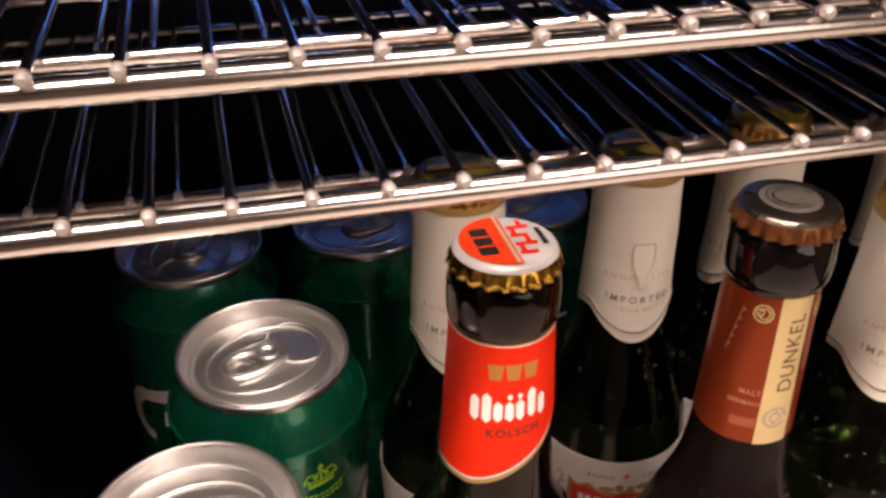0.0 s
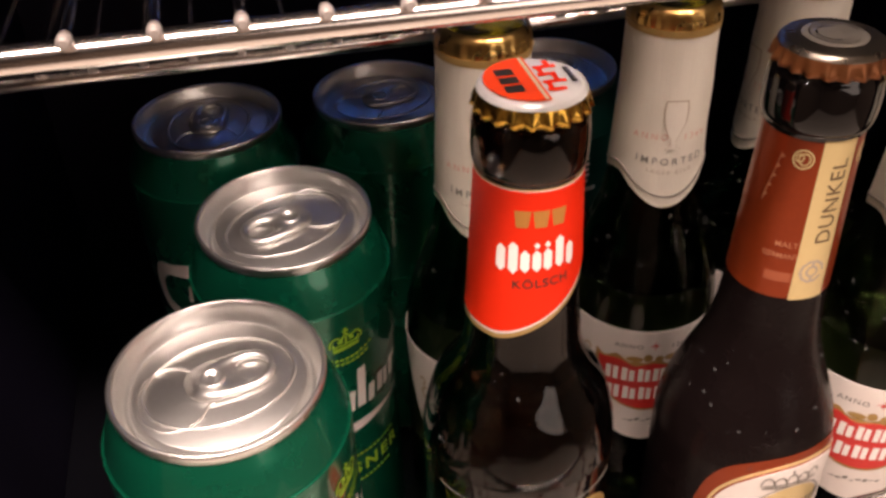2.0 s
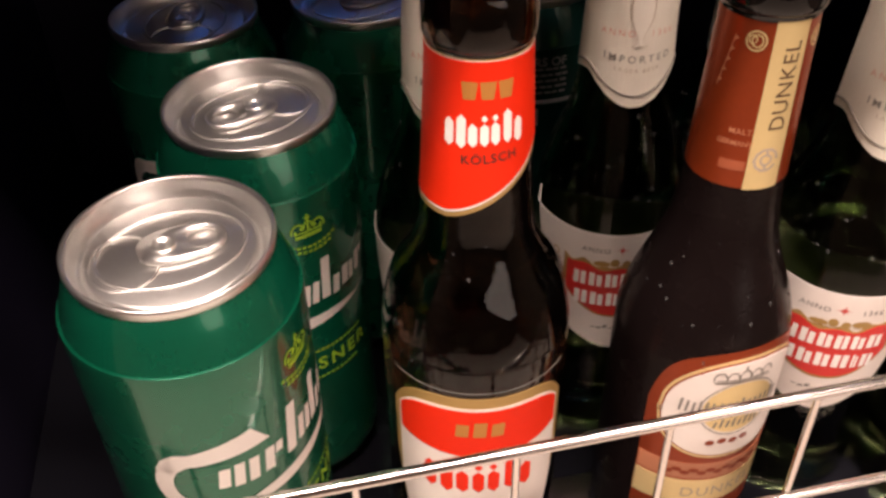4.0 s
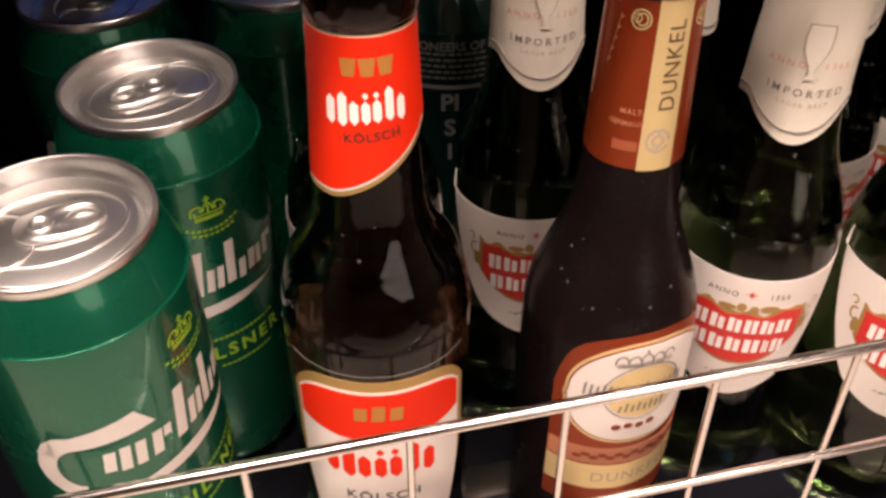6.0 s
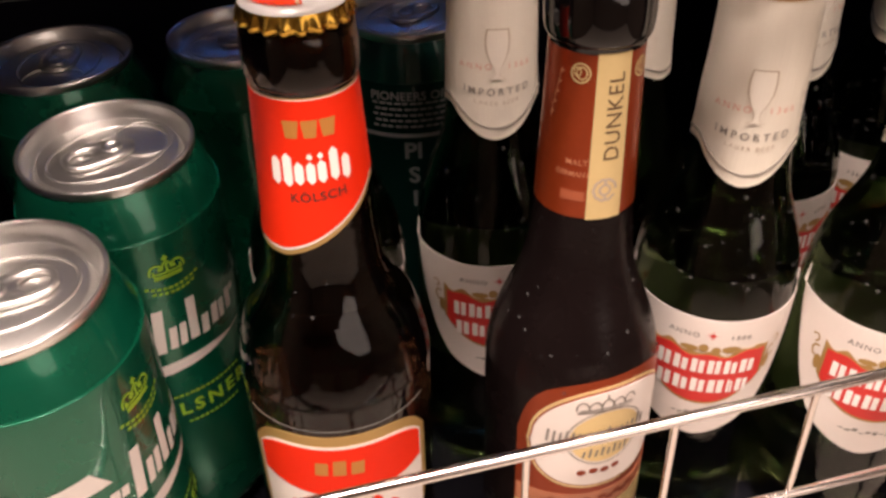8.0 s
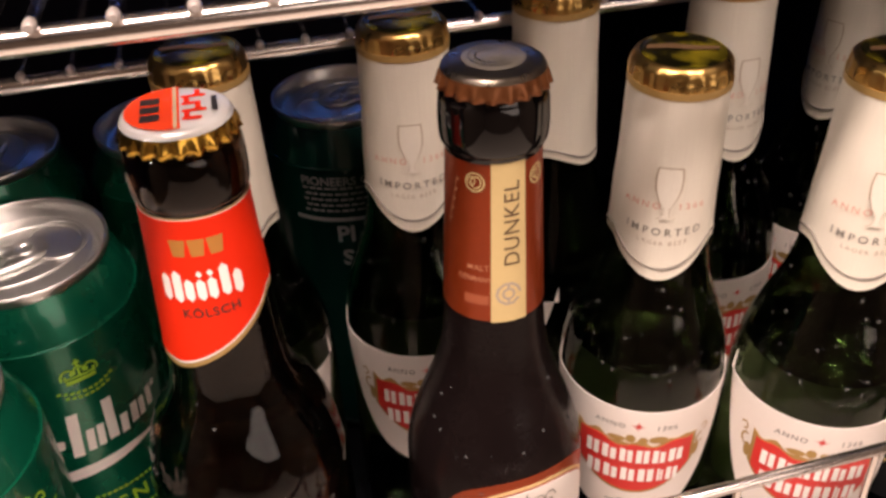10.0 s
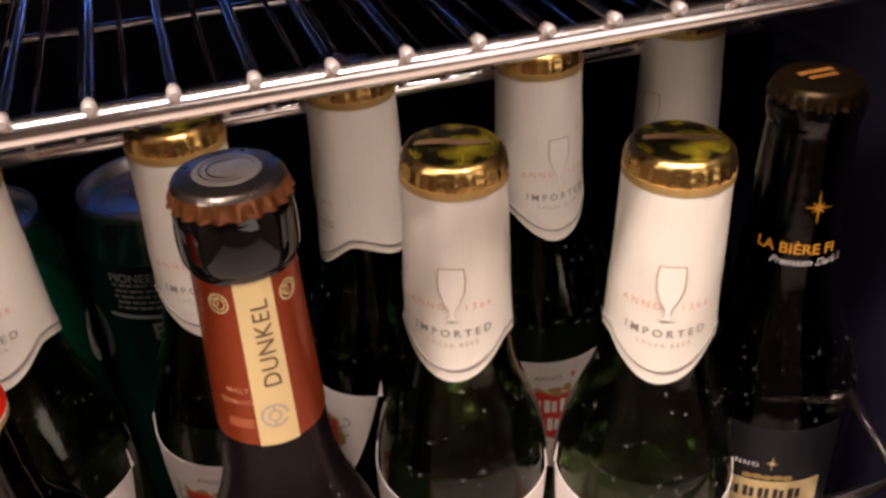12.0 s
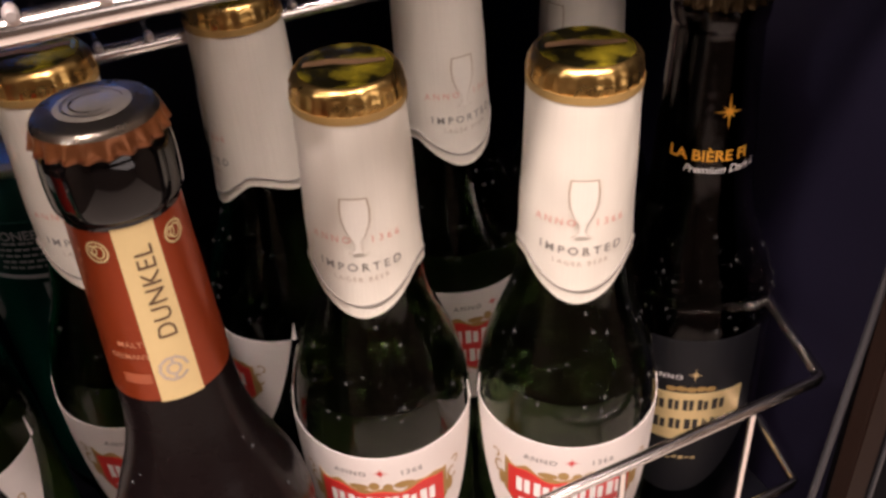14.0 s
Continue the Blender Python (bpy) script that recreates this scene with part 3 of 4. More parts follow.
# base x and y, turn, and how far the top leans to the side and back, in degrees
FOIL = [(0.2021, 0.2098, -24, 0.63, -1.9), (0.2552, 0.1840, -26, 1.34, -1.0), (0.1340, 0.2570, -9, 0, -0.6), (0.0702, 0.2510, -13, 0, 0), (0.1912, 0.2700, -92, 0, 0), (0.2560, 0.2650, 4, 0, 0), (0.3185, 0.2760, -70, 0, 0)]
for i, (x, y, turn, side, back) in enumerate(FOIL):
    place = pose(x, y, 0.0006, -back, side) @ pose(0, 0, 0, 0, 0, turn)
    if i:
        made = copy_thing(stella, place)
        if i == 1:
            sound_foil = [o for o in made.children if o.name.startswith("neck_foil")][0].data.copy()
        [o for o in made.children if o.name.startswith("neck_foil")][0].data = sound_foil
    else:
        stella.matrix_basis = place

# the first bottle's foil is dented under the cap
for ob in stella.children:
    if ob.name.startswith("neck_foil"):
        for v in ob.data.vertices:
            a = math.degrees(math.atan2(v.co.x, -v.co.y))
            dent = math.exp(-((a + 34 - (v.co.z - 0.2085) * 2500) / 13) ** 2 - ((v.co.z - 0.2085) / 0.0040) ** 2)
            ridge = 0.5 * math.exp(-((a + 8) / 9) ** 2 - ((v.co.z - 0.205) / 0.006) ** 2)
            v.co.x, v.co.y = v.co.x * (1 - 0.06 * dent + 0.02 * ridge), v.co.y * (1 - 0.06 * dent + 0.02 * ridge)

# ---------------------------------------------------------------- brown bottle with a scarlet neck label
FRUH = smooth_profile([(0.0260, 0.0), (0.0285, 0.0025), (0.0295, 0.008), (0.0297, 0.05), (0.0297, 0.110), (0.0295, 0.119), (0.0281, 0.1275), (0.0255, 0.1365), (0.0208, 0.1440), (0.0176, 0.1520), (0.0164, 0.162), (0.0155, 0.175), (0.0146, 0.192), (0.0139, 0.2065), (0.0139, 0.2105), (0.0148, 0.2125), (0.0150, 0.218), (0.0146, 0.2235), (0.0132, 0.2262), (0.0131, 0.2300)], 5)


def scarlet_bottle():
    b = thing("beer_bottle", "full brown glass beer bottle with a scarlet neck label", "bottle")
    rad = radius_of(FRUH)
    bottle_glass(b, FRUH, 0.146, 0.0028, M["glass_brown"], 0.2300)
    droplets(b, rad, 0.111, 0.158, 45, 7)
    cap = crown_cap(b, 0.2323, M["silver_white"], M["cap_gold"], "crown cap with golden teeth, half orange red and half white", 0.0136)
    # the red half of the printed top, with black blocks, and red blocks on the white half
    red = bmesh.new()
    pts = [(0.0120 * math.cos(radians(a)), 0.0120 * math.sin(radians(a))) for a in range(85, 276, 10)]
    red.faces.new([red.verts.new((x, y, 0.23247)) for x, y in pts])
    part("red_half", red, M["orange"], cap, smooth=False)

    def flat(name, shapes, z, material):
        bm = polys(shapes)
        for v in bm.verts:
            v.co.z = z
        part(name, bm, material, cap, smooth=False)
    flat("divider", [bar(-0.45, -11.8, 0.9, 23.6)], 0.23258, M["gold_line"])
    flat("black_mark", [bar(-8.2, -6.6 + 4.6 * k, 4.6, 3.6, 0.0) for k in range(3)], 0.23262, M["black_print"])
    flat("red_mark", [bar(1.6, -8 + 4.1 * k, 4.6 + 1.2 * (k % 2), 1.5) for k in range(4)] + [bar(2.2 + 2.6 * (k % 2), -6.6 + 4.1 * k, 1.3, 2.8) for k in range(4)], 0.23262, M["red"])
    flat("black_word", [bar(8.6, -4.4 + 1.7 * k, 1.4, 1.2) for k in range(5)], 0.23262, M["black_print"])
    lo = lambda d: 0.1640 + 0.0165 * max(0.0, min(1.0, (d + 40) / 110)) ** 1.35
    neck = part("neck_label", patch(rad, -6, 178, lo, 0.2098, 0.0002, 90, 16), M["gold_matt"], b, "scarlet neck label with a gold lower edge")
    part("white_line", patch(rad, -6, 177, lambda d: lo(d) + 0.0016, 0.2095, 0.00034, 90, 16), M["white"], neck)
    part("scarlet_field", patch(rad, -6, 176.5, lambda d: lo(d) + 0.0024, 0.2094, 0.00046, 90, 16), M["red"], neck)
    def stroke(x, y, w, h):
        """A broad upright stroke with slanted, pointed ends."""
        return [(x, y + 0.35 * w), (x + 0.55 * w, y - 0.25 * w), (x + w, y + 0.30 * w), (x + w, y + h - 0.35 * w), (x + 0.45 * w, y + h + 0.25 * w), (x, y + h - 0.30 * w)]

    mark = [stroke(-10.6, -3.4, 2.4, 7.0), stroke(-7.4, -3.8, 2.4, 8.4), stroke(-4.4, -3.4, 2.3, 5.6), stroke(-1.4, -3.4, 2.2, 5.4), stroke(1.4, -3.4, 2.2, 5.6), stroke(-1.0, 3.2, 1.4, 1.3), stroke(1.7, 3.2, 1.4, 1.3), stroke(4.6, -3.4, 2.3, 8.4), stroke(7.8, -4.2, 2.3, 6.2)]
    word_mark([[(x, y + 0.05 * x) for x, y in s] for s in mark], rad, -6, 0.1905, 0.00058, M["white"], neck)
    lettering("beer_glasses", polys([s for k in (-1, 0, 1) for s in ([(k * 4.6 - 1.5, -2.3), (k * 4.6 + 1.4, -2.3), (k * 4.6 + 2.1, 2.4), (k * 4.6 - 2.1, 2.4)],)]), rad, -4, 0.2018, 0.00056, M["dull_gold"], neck)
    lettering("lettering", text_mesh("KÖLSCH", 0.0036, 0.015, 0, 1.12, 3), rad, -2, 0.1828, 0.00058, M["black_print"], neck, "small black lettering")
    # body label
    hi = lambda d: 0.1075 - 0.0130 * (abs(d) / 62) ** 5
    w = lambda d, e: 0.019 + 0.056 * max(0.0, (abs(d) - 36) / 26) ** 1.5 + e
    lab = part("body_label", patch(rad, -9, 61, lambda d: w(d, 0), hi, 0.0002, 48, 14), M["gold_matt"], b, "gold-edged red and white body label")
    part("white_field", patch(rad, -9, 56, lambda d: w(d, 0.002), lambda d: hi(d) - 0.0042, 0.00034, 48, 14), M["paper"], lab)
    part("red_field", patch(rad, -9, 54.5, lambda d: 0.0815 + 0.0030 * (abs(d) / 54) ** 2, lambda d: hi(d) - 0.0052, 0.00046, 48, 8), M["red"], lab)
    lettering("beer_glasses", polys([bar(-8 + 5.5 * k, -3, 4, 5.6 + (k % 2), 0.4) for k in range(3)]), rad, -9, 0.094, 0.0006, M["dull_gold"], lab)
    part("top_line", patch(rad, -9, 60, 0.1097, 0.10985, 0.0001, 40, 1), M["grey_print"], lab)
    word_mark([[(x * 1.75, y * 1.6) for x, y in s] for s in mark], rad, -9, 0.0700, 0.00048, M["red"], lab)
    lettering("lettering", text_mesh("KÖLSCH", 0.0058, 0.01, 0, 1.2), rad, -9, 0.0535, 0.00048, M["black_print"], lab, "black lettering")
    return b


scarlet = scarlet_bottle()
longer_neck(scarlet, 0.168, 0.2260, 0.0014)
scarlet.matrix_basis = pose(0.0640, 0.1908, 0.0002, 0, 0.4)

# ---------------------------------------------------------------- dark beer bottle with a russet neck label
DUNKEL = smooth_profile([(0.0252, 0.0), (0.0277, 0.0025), (0.0287, 0.008), (0.0288, 0.05), (0.0288, 0.096), (0.0283, 0.105), (0.0263, 0.114), (0.0228, 0.124), (0.0190, 0.134), (0.0162, 0.145), (0.0149, 0.158), (0.0142, 0.175), (0.0135, 0.192), (0.0130, 0.2065), (0.0130, 0.2105), (0.0142, 0.2125), (0.0145, 0.218), (0.0141, 0.2235), (0.0130, 0.2262), (0.0130, 0.2305)], 5)


def dark_bottle():
    b = thing("beer_bottle", "chilled dark brown beer bottle with a russet and gold neck label", "bottle")
    rad = radius_of(DUNKEL)
    part("glass", revolve([(0, 0), *DUNKEL, (0, DUNKEL[-1][1])], 64), M["glass_frost"], b)
    droplets(b, rad, 0.095, 0.160, 60, 5)
    collar = [(r + 0.0003, z) for r, z in DUNKEL if z > 0.2095]
    part("collar", revolve(collar, 64), M["glass_black"], b, "glossy dark glass collar")
    cap = crown_cap(b, 0.2329, M["cap_steel"], M["cap_brown"], "worn crown cap with coppery teeth", 0.0136)
    disc = part("cap_print", revolve([(0.0082, 0.23300), (0.0080, 0.23312), (0, 0.23325)], 48), M["cap_pale"], cap, "pale round print")
    bm = polys(arc_band(0, 0, 6.2, 6.2, 0.4, 0, 300, 24) + arc_band(0, 0, 4.4, 4.4, 0.5, 60, 290, 20))
    for v in bm.verts:
        v.co.z = 0.2334
    part("cap_mark", bm, M["cap_steel"], cap, smooth=False)
    neck = part("neck_label", patch(rad, 0, 176, 0.1625, 0.2098, 0.0002, 90, 14), M["brown_label"], b, "russet neck label")
    part("gold_strip", patch(rad, 1, 20.5, 0.1622, 0.2099, 0.00034, 16, 10), M["strip_gold"], neck, "upright champagne gold strip")
    lettering("lettering", text_mesh("DUNKEL", 0.0061, 0.0, 0, 1.08, 90), rad, 5, 0.1925, 0.0005, M["umber"], neck, "upright dark lettering")
    lettering("roundel", polys(arc_band(0, 0, 2.9, 2.9, 0.8, 0, 330, 9)[::1] + arc_band(0, 0, 1.2, 1.2, 0.7, 0, 360, 10) + [bar(-0.4, -2.8, 0.8, 1.3), bar(-0.4, 1.6, 0.8, 1.3)]), rad, 0, 0.1715, 0.0005, M["taupe"], neck)
    for a in (-38, 40):
        lettering("rosette", polys(arc_band(0, 0, 2.3, 2.3, 0.45, 0, 360, 16) + arc_band(0.3, 0, 1.2, 1.4, 0.4, 0, 360, 12) + arc_band(-0.9, 0.3, 0.8, 1.0, 0.35, 0, 360, 10)), rad, a, 0.2045, 0.0004, M["strip_gold"], neck)
    lettering("wheat", polys([[(x, y), (x + 1.6, y + 1.2), (x + 0.5, y + 1.7)] for x, y in ((-2.0, -8), (-1.4, -5), (-0.8, -2), (-0.2, 1), (0.4, 4))] + [bar(-2, -9, 0.25, 15, 2.8)]), rad, -66, 0.199, 0.0004, M["brown_light"], neck)
    lettering("lettering", text_mesh("MALT", 0.0023, 0.01, 0, 1.1), rad, -34, 0.1795, 0.0004, M["brown_light"], neck)
    lettering("lettering", text_mesh("GERMANY", 0.0021, 0.01, 0, 1.0), rad, -38, 0.1760, 0.0004, M["brown_light"], neck)
    lettering("small_block", polys([bar(-3.5, -1.5, 7, 3)]), rad, -36, 0.1695, 0.0004, M["block_russet"], neck)
    # body label with an oval field
    arch = lambda d: 0.1098 - 0.0090 * (abs(d) / 64) ** 2.2 - 0.0160 * (abs(d) / 64) ** 10
    lab = part("body_label", patch(rad, 10, 64, 0.0270, arch, 0.0002, 44, 14), M["brown_label"], b, "russet, gold and cream body label")
    for k, (e, h, m) in enumerate(((0.0, 57, "strip_gold"), (0.0010, 55.2, "brown_label"), (0.0016, 54, "paper"))):
        def bulge(d, h=h, e=e):
            return (0.0228 - e) * max(0.0, 1 - (abs(d) / h) ** 2.8) ** 0.42
        part(("gold_edge", "inner_edge", "cream_field")[k], patch(rad, 10, h, lambda d: 0.0838 - bulge(d), lambda d: 0.0842 + bulge(d) - 0.004 * (abs(d) / h) ** 2, 0.00032 + 0.00012 * k, 52, 8), M[m], lab)
    lettering("gold_disc", polys([blob(0, 0, 12.5, 11.5, 32)]), rad, 6, 0.0855, 0.00068, M["strip_gold"], lab)
    lettering("disc_ring", polys(arc_band(0, 0, 13.2, 12.2, 0.4, 0, 360, 40)), rad, 6, 0.0855, 0.0008, M["grey_print"], lab)
    crown = [q for k in range(5) for q in arc_band(-8 + 4 * k, 0.05 * (k - 2) ** 2, 1.7, 2.4 + 0.5 * (k == 2), 0.5, 0, 200, 9)] + [bar(-9.5, -1.8, 19, 0.5), bar(-9.0, -0.8, 18, 0.5), bar(-0.3, 3.0, 0.6, 1.8)]
    lettering("crown", polys(crown), rad, 4, 0.0995, 0.0008, M["grey_print"], lab, "thin grey crown emblem")
    word_mark([bar(-19 + 2.0 * k, -2.6, 0.8, 5.6 - 0.5 * (k % 3), 0.5) for k in range(6)] + [bar(-6.2 + 2.3 * k, -2.2, 0.9, 4.2 + 1.3 * (k in (3, 8)), 0.3) for k in range(10)], rad, 4, 0.0868, 0.0009, M["grey_print"], lab)
    word_mark([bar(-8 + 2.1 * k, -1.5, 0.8, 3.0 + (k % 2), 0.5) for k in range(8)], rad, 6, 0.0785, 0.0009, M["grey_print"], lab)
    for k in range(4):
        lettering("hop_bean", polys([blob(-6 + 4 * k, 0.5 * (k % 2), 1.6, 1.3, 12)]), rad, 3, 0.0695, 0.0008, M["brown_label"], lab)
    part("wheat_band", patch(rad, 10, 63, 0.0500, 0.0580, 0.00032, 36, 3), M["brown_light"], lab)
    lettering("wheat_ears", polys([blob(-20 + 2.9 * k, (k % 2) * 1.4 - 0.7, 1.8, 1.1, 8) for k in range(15)]), rad, 8, 0.0540, 0.0005, M["brown_label"], lab)
    part("gold_band", patch(rad, 10, 63.5, 0.0365, 0.0490, 0.00034, 36, 3), M["strip_gold"], lab)
    lettering("lettering", text_mesh("DUNKEL", 0.0068, 0.0, 0, 1.15), rad, 8, 0.0425, 0.0005, M["taupe"], lab, "pale lettering on gold")
    return b


dark = dark_bottle()
longer_neck(dark, 0.165, 0.2180, 0.0030)
dark.matrix_basis = pose(0.1422, 0.1888, 0.0004, 0, 0.6)

# ---------------------------------------------------------------- black bottle with printed neck
BLACK = smooth_profile([(0.0265, 0.0), (0.0292, 0.0025), (0.0303, 0.008), (0.0305, 0.05), (0.0305, 0.098), (0.0300, 0.108), (0.0275, 0.119), (0.0230, 0.130), (0.0190, 0.1415), (0.0168, 0.155), (0.0158, 0.170), (0.0146, 0.190), (0.0138, 0.2045), (0.0137, 0.2085), (0.0143, 0.2105), (0.0145, 0.2145), (0.0130, 0.2175), (0.0130, 0.2210)], 5)


def black_bottle():
    b = thing("beer_bottle", "black glass beer bottle with gold and white printing", "bottle")
    rad = radius_of(BLACK)
    bottle_glass(b, BLACK, 0.1210, 0.0028, M["glass_smoke"], 0.2210)
    droplets(b, rad, 0.108, 0.150, 130, 9)
    cap = crown_cap(b, 0.2225, M["cap_black"], M["cap_black"], "black crown cap with a gold print", 0.0134)
    bm = polys([bar(-6, 1.2, 12, 2.4), bar(-5, -2.4, 10, 2.0)])
    for v in bm.verts:
        v.co.z = 0.22285
    part("cap_print", bm, M["dull_gold"], cap, smooth=False)
    lettering("star", polys(star_shape(0, 0, 4.6, 1.35)), rad, -16, 0.1850, 0.0003, M["amber_print"], b, "gold eight-pointed star")
    lettering("lettering", text_mesh("LA BIÈRE FI", 0.0052, 0.02, 0, 1.0), rad, -34, 0.1700, 0.0003, M["amber_print"], b, "gold capital lettering")
    lettering("lettering", text_mesh("Premium Dark L", 0.0036, 0.01, 0.35, 1.0), rad, -18, 0.1653, 0.0003, M["white"], b, "white script lettering")
    lab = part("body_label", patch(rad, -35, 52, lambda d: 0.028 + 0.03 * (abs(d) / 52) ** 2.2, 0.106, 0.0002, 36, 12), mat("dark_slate_label", (0.007, 0.007, 0.009), 0.5, var=0.15, spec=0.25), b, "dark slate shield label")
    part("gold_cartouche", patch(rad, -35, 42, lambda d: 0.0575 + 0.006 * (abs(d) / 42) ** 2, 0.0815, 0.00034, 36, 5), M["strip_gold"], lab)
    word_mark(word_blocks([4.3, 4.4, 3.9, 3.9, 3.9, 4.8], 5.2, 1.2), rad, -35, 0.0757, 0.00046, M["black_print"], lab)
    word_mark(word_blocks([4.6, 4.3, 4.2, 5.0, 1.8, 3.9], 5.2, 1.2), rad, -35, 0.0660, 0.00046, M["black_print"], lab)
    lettering("lettering", text_mesh("ANNO", 0.0031, 0.012, 0, 1.25), rad, -46, 0.0890, 0.00032, M["white"], lab)
    lettering("star", polys(star_shape(0, 0, 2.6, 1.4)), rad, -28, 0.0905, 0.00034, M["strip_gold"], lab)
    lettering("crest", polys([blob(-5 + 3.4 * k, 0.3 * (k % 2), 1.9, 1.3, 9) for k in range(5)]), rad, -33, 0.0835, 0.00046, M["gold_matt"], lab)
    lettering("script", polys([bar(-9 + 2.3 * k, -0.5 * (k % 2), 1.7, 0.6 + 0.5 * (k % 3), 0.6) for k in range(8)]), rad, -38, 0.0475, 0.00032, M["strip_gold"], lab)
    return b


black_bottle().matrix_basis = pose(0.3222, 0.2050, 0)

# ---------------------------------------------------------------- green cans
CAN = smooth_profile([(0.0235, 0.0), (0.0250, 0.0005), (0.0275, 0.004), (0.0310, 0.0085), (0.0330, 0.0130), (0.0331, 0.02)], 4) + smooth_profile([(0.0331, 0.10), (0.0331, 0.1455), (0.0327, 0.1490), (0.0314, 0.1535), (0.0296, 0.1590), (0.0281, 0.1625), (0.0272, 0.1645)], 4)
CAN_TOP = 0.1680


def green_can(label, lacquer, style):
    c = thing("drink_can", label, "can", "tall green cans")
    rad = radius_of(CAN)
    part("body", revolve([(0, 0.003), *CAN, (0.0268, 0.1650)], 72), lacquer, c)
    z = CAN_TOP
    prof = [(0.0272, z - 0.0040), (0.0277, z - 0.0030), (0.0280, z - 0.0012), (0.0279, z - 0.0002), (0.0273, z), (0.0267, z - 0.0003), (0.0263, z - 0.0018), (0.0250, z - 0.0062), (0.0240, z - 0.0069), (0.0231, z - 0.0062), (0.0226, z - 0.0045), (0.0219, z - 0.0041), (0.0, z - 0.0040)]
    lid = part("lid", revolve(prof, 84), M["aluminium"], c, "bright aluminium lid with a ring pull")
    zt = z - 0.0039

    def on_lid(name, bm, parent, label=""):
        return part(name, bm, M["aluminium"], parent, label)
    # score line of the mouth and the raised panel bead
    mouth = [(-0.0125 + 0.0090 * math.cos(t), -0.0010 + 0.0112 * math.sin(t), zt + 0.0001) for t in [2 * math.pi * k / 40 for k in range(41)]]
    on_lid("mouth_score", tube(mouth, 0.00035, 6), lid)
    bead = [(0.0 + 0.0198 * math.cos(t), 0.0150 * math.sin(t), zt) for t in [2 * math.pi * k / 56 for k in range(57)]]
    on_lid("panel_bead", tube(bead, 0.0005, 6), lid)
    # the tab: a rounded plate with a finger hole, a nose and a rivet
    bm = bmesh.new()
    n = 36
    outer, inner, outer2, inner2 = [], [], [], []
    for k in range(n):
        t = 2 * math.pi * k / n
        co, si = math.cos(t), math.sin(t)
        ox = 0.0030 + 0.0118 * math.copysign(abs(co) ** 0.7, co)
        oy = 0.0072 * math.copysign(abs(si) ** 0.8, si)
        ix, iy = 0.0085 + 0.0042 * co, 0.0040 * si
        outer.append(bm.verts.new((ox, oy, zt + 0.0013)))
        inner.append(bm.verts.new((ix, iy, zt + 0.0014)))
        outer2.append(bm.verts.new((ox * 0.99, oy * 0.97, zt + 0.0004)))
        inner2.append(bm.verts.new((ix, iy, zt + 0.0005)))
    mid = [bm.verts.new(((a.co.x + b.co.x) / 2, (a.co.y + b.co.y) / 2, zt + 0.0018)) for a, b in zip(outer, inner)]
    for k in range(n):
        j = (k + 1) % n
        for a, b in ((outer, mid), (mid, inner), (inner, inner2), (outer2, outer)):
            bm.faces.new((a[k], a[j], b[j], b[k]))
    tab = on_lid("tab", bm, lid, "pressed ring pull")
    rivet = revolve([(0.0036, zt + 0.0012), (0.0035, zt + 0.0021), (0.0024, zt + 0.0024), (0.0022, zt + 0.0018), (0, zt + 0.0017)], 24)
    bmesh.ops.translate(rivet, vec=(-0.0018, 0, 0), verts=rivet.verts)
    on_lid("rivet", rivet, lid)
    if style == "front":
        crown = arc_band(-3.6, 0, 1.9, 2.3, 0.75, 10, 200, 9) + arc_band(3.6, 0, 1.9, 2.3, 0.75, -20, 170, 9) + arc_band(0, 0.3, 1.2, 2.6, 0.7, 0, 180, 9)
        crown += [bar(-4.8, -3.2, 9.6, 1.5), bar(-4.2, -1.2, 8.4, 0.7), bar(-0.4, 3.4, 0.8, 2.6), bar(-1.1, 4.3, 2.2, 0.8), bar(-5.0, -1.4, 0.8, 2), bar(4.2, -1.4, 0.8, 2)]
        crown += [bar(-0.4, -0.8, 0.8, 3.4), blob(-2.3, 0.8, 0.8, 0.8, 8), blob(2.3, 0.8, 0.8, 0.8, 8)]
        lettering("crown_emblem", polys(crown), rad, 0, 0.1370, 0.00018, M["lime"], c, "lime green crown emblem")
        small = [bar(-8.6 + 1.9 * k, 0.09 * (k - 4.5) ** 2, 1.3, 1.0, 0.2) for k in range(10)] + [bar(-6.6 + 1.9 * k, -2.0 + 0.09 * (k - 3.5) ** 2, 1.3, 1.0, 0.2) for k in range(8)]
        lettering("small_print", polys(small), rad, 0, 0.1290, 0.00018, M["lime"], c)
        # the white word mark: a hooked initial, blocks and a sweep below
        hook = arc_band(-38, -3.0, 6.4, 8.0, 5.2, 92, 268, 20) + [[(-38.5, 4.9), (-15.5, 7.0), (-20.5, 14.4), (-38.5, 10.3)], [(-38, 6), (-38, 10.35), (-42.5, 10.3), (-46.2, 8.0), (-48.6, 3.6), (-43.6, 2.2)]]
        mark = [bar(-32.4, -6.4, 3.2, 8.0, 1.0), bar(-28.0, -7.2, 3.0, 9.4, 1.0), bar(-23.6, -7.2, 3.0, 9.4, 0.9), bar(-18.6, -6.6, 3.0, 9.2, 1.0), bar(-14.6, -1.4, 2.4, 4.0, 0.6)]
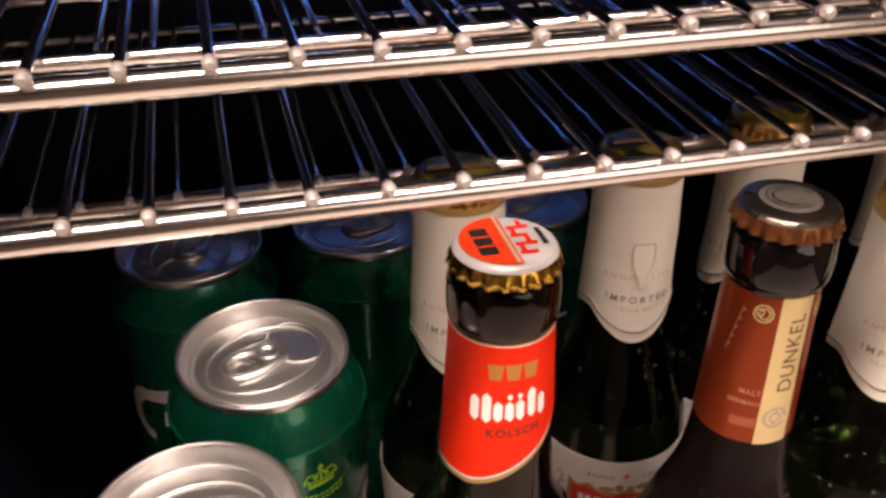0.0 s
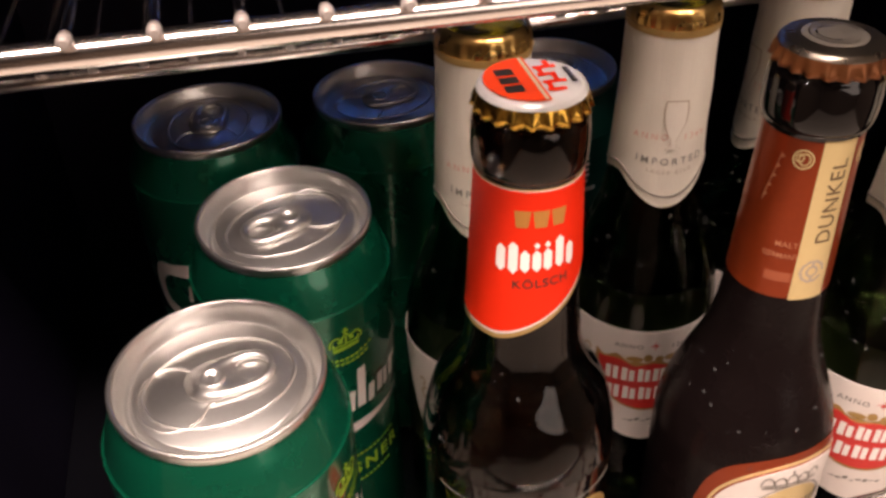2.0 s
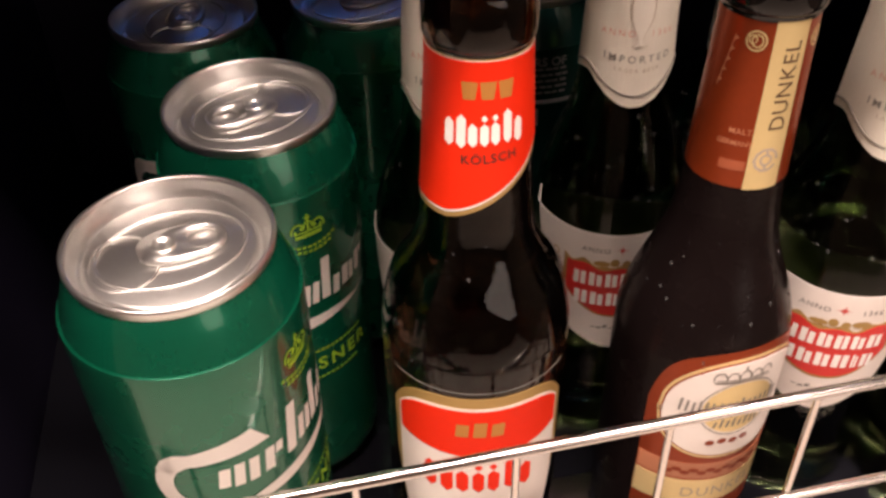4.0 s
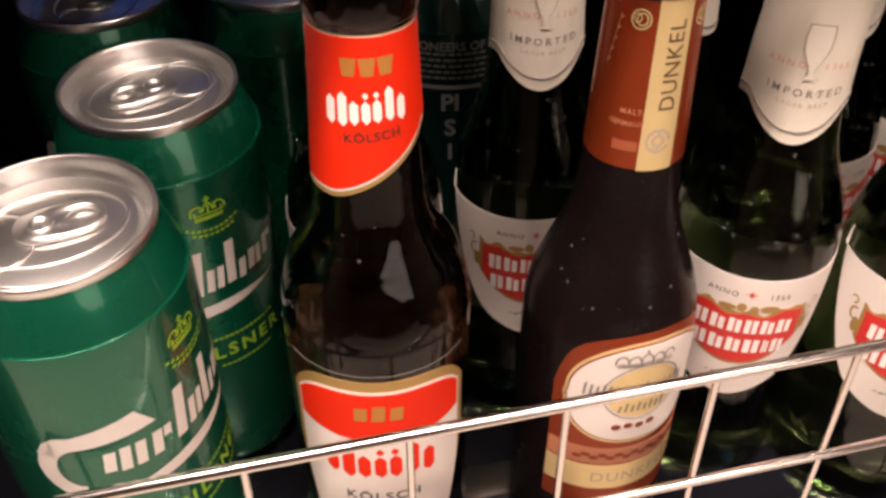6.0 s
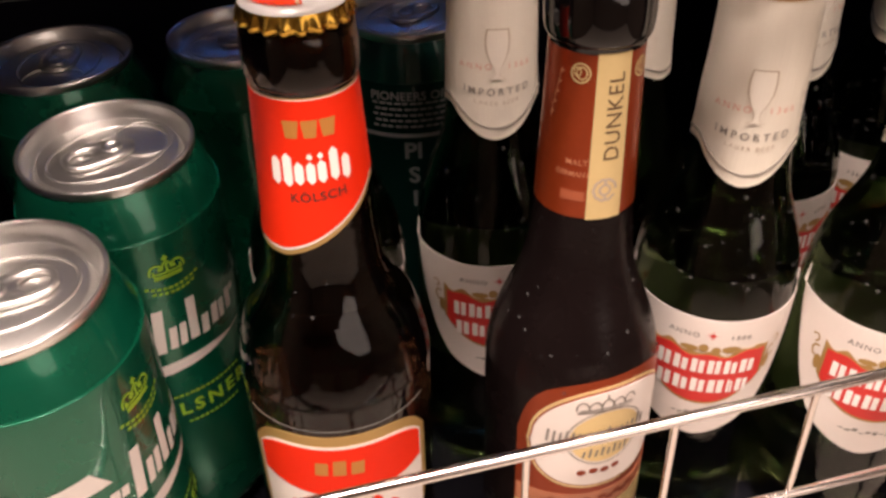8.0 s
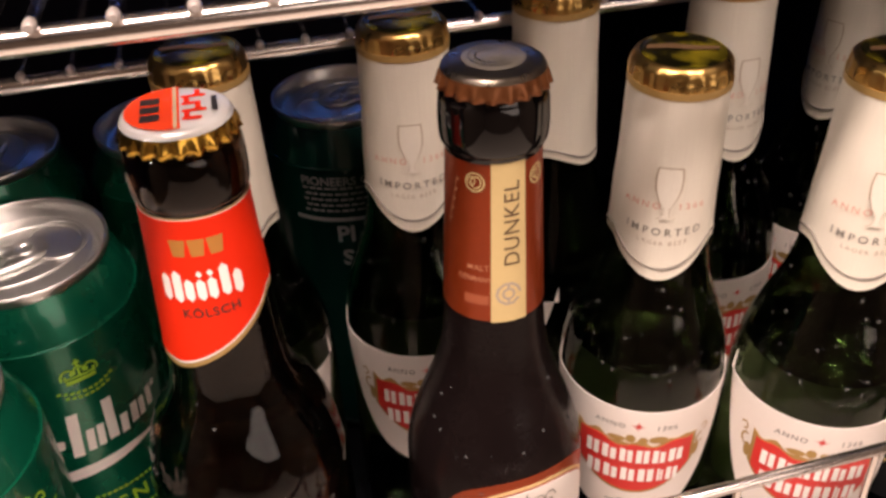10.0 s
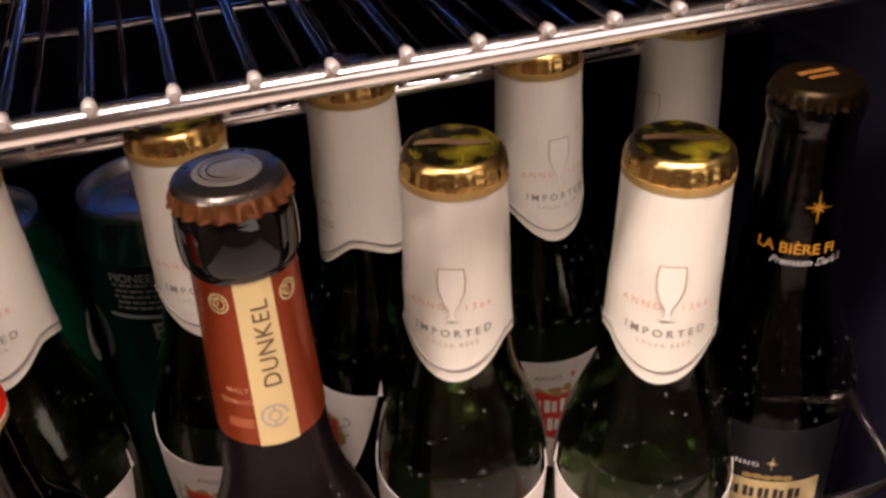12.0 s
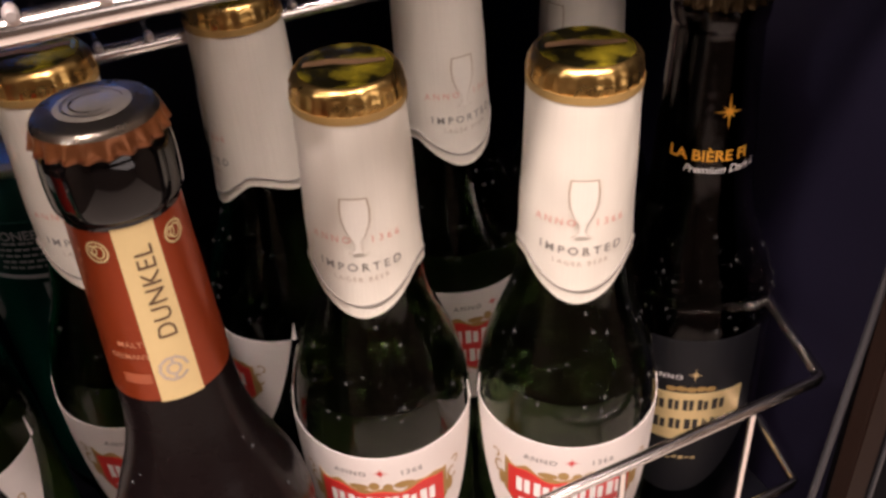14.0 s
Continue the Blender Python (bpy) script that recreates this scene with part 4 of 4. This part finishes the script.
        mark += [bar(-10.6, -6.0, 3.6, 19.0, 1.9), bar(-5.4, -5.0, 2.6, 9.4, 1.0), bar(-1.8, -4.6, 2.4, 9.4, 1.0), bar(2.0, -4.2, 3.4, 18.0, 1.0), bar(6.6, -4.6, 2.8, 8.0, 0.8), bar(11.0, -3.4, 3.0, 8.2, 0.8), bar(14.8, -3.4, 2.4, 7.6, 0.6), bar(18.8, -2.6, 2.8, 8.4, 0.6), bar(22.3, 3.0, 2.4, 2.6, 0.4)]
        sweep = []
        for k in range(20):
            a, b = k / 20, (k + 1) / 20
            lo = lambda q: -10.6 + 7.4 * q ** 1.6
            th = lambda q: 0.5 + 4.4 * math.sin(math.pi * min(1, q * 1.05 + 0.06)) ** 0.8
            sweep.append([(-30 + 54 * a, lo(a)), (-30 + 54 * b, lo(b)), (-30 + 54 * b, lo(b) + th(b)), (-30 + 54 * a, lo(a) + th(a))])
        lettering("word_hook", polys(hook), rad, 0, 0.1085, 0.00018, M["can_white"], c, "white hooked mark")
        word_mark(mark, rad, 0, 0.1085, 0.00018, M["can_white"], c)
        lettering("sweep", polys(sweep), rad, 0, 0.1010, 0.00022, M["can_white"], c)
        lettering("lettering", text_mesh("PILSNER", 0.0082, 0.03, 0, 1.35, 0), rad, 3, 0.0735, 0.00018, M["lime"], c, "lime green lettering")
        lettering("small_print", polys([bar(-12 + 2.0 * k, 0, 1.4, 1.1) for k in range(14)]), rad, 5, 0.0800, 0.00018, M["lime"], c)
        lettering("small_print", polys([bar(-9 + 2.0 * k, 0, 1.4, 1.1) for k in range(11)]), rad, 5, 0.0662, 0.00018, M["lime"], c)
    else:
        lettering("lettering", text_mesh("PIONEERS OF", 0.0052, 0.02, 0, 1.0), rad, 0, 0.1440, 0.00018, M["pale_print"], c, "grey lettering")
        for i in range(5):
            row = [bar(-15 + 3.1 * k + (i % 2), 0, 2.2 + 0.5 * ((k + i) % 2), 1.0) for k in range(10)]
            lettering("small_print", polys(row), rad, 0, 0.1405 - 0.0026 * i, 0.00018, M["pale_print"], c)
        part("rule", patch(rad, 0, 34, 0.1255, 0.1272, 0.00016, 24, 1), M["pale_print"], c)
        for i, w in enumerate(("PI", "S", "I")):
            lettering("lettering", text_mesh(w, 0.0105, 0.03, 0, 1.0), rad, 2, 0.1190 - 0.0118 * i, 0.00018, M["pale_print"], c)
    return c


# base x and y, turn of the can and of its lid, forward lean in degrees
CANS = [(-0.0200, 0.1890, 59, 12, 2.8), (0.0036, 0.2575, 23, 204, 2.8), (-0.0180, 0.3255, 22, 80, 0.3), (0.0505, 0.3275, 160, 20, 0.3)]


def set_can(c, x, y, turn, lid_turn, lean):
    c.matrix_basis = pose(x, y, 0.0005, lean) @ pose(0, 0, 0, 0, 0, turn)
    for o in c.children:
        if o.name.startswith("lid"):
            o.matrix_basis = pose(0, 0, 0, 0, 0, lid_turn - turn)


can = green_can("tall green beer can with a white word mark", M["can_green"], "front")
set_can(can, *CANS[0])
for row in CANS[1:]:
    set_can(copy_thing(can, pose(0, 0, 0)), *row)
back_can = green_can("tall green beer can, coloured dark for the shade, turned to its small print", M["can_shaded"], "back")
set_can(back_can, 0.1200, 0.3310, -14, 30, 0.3)
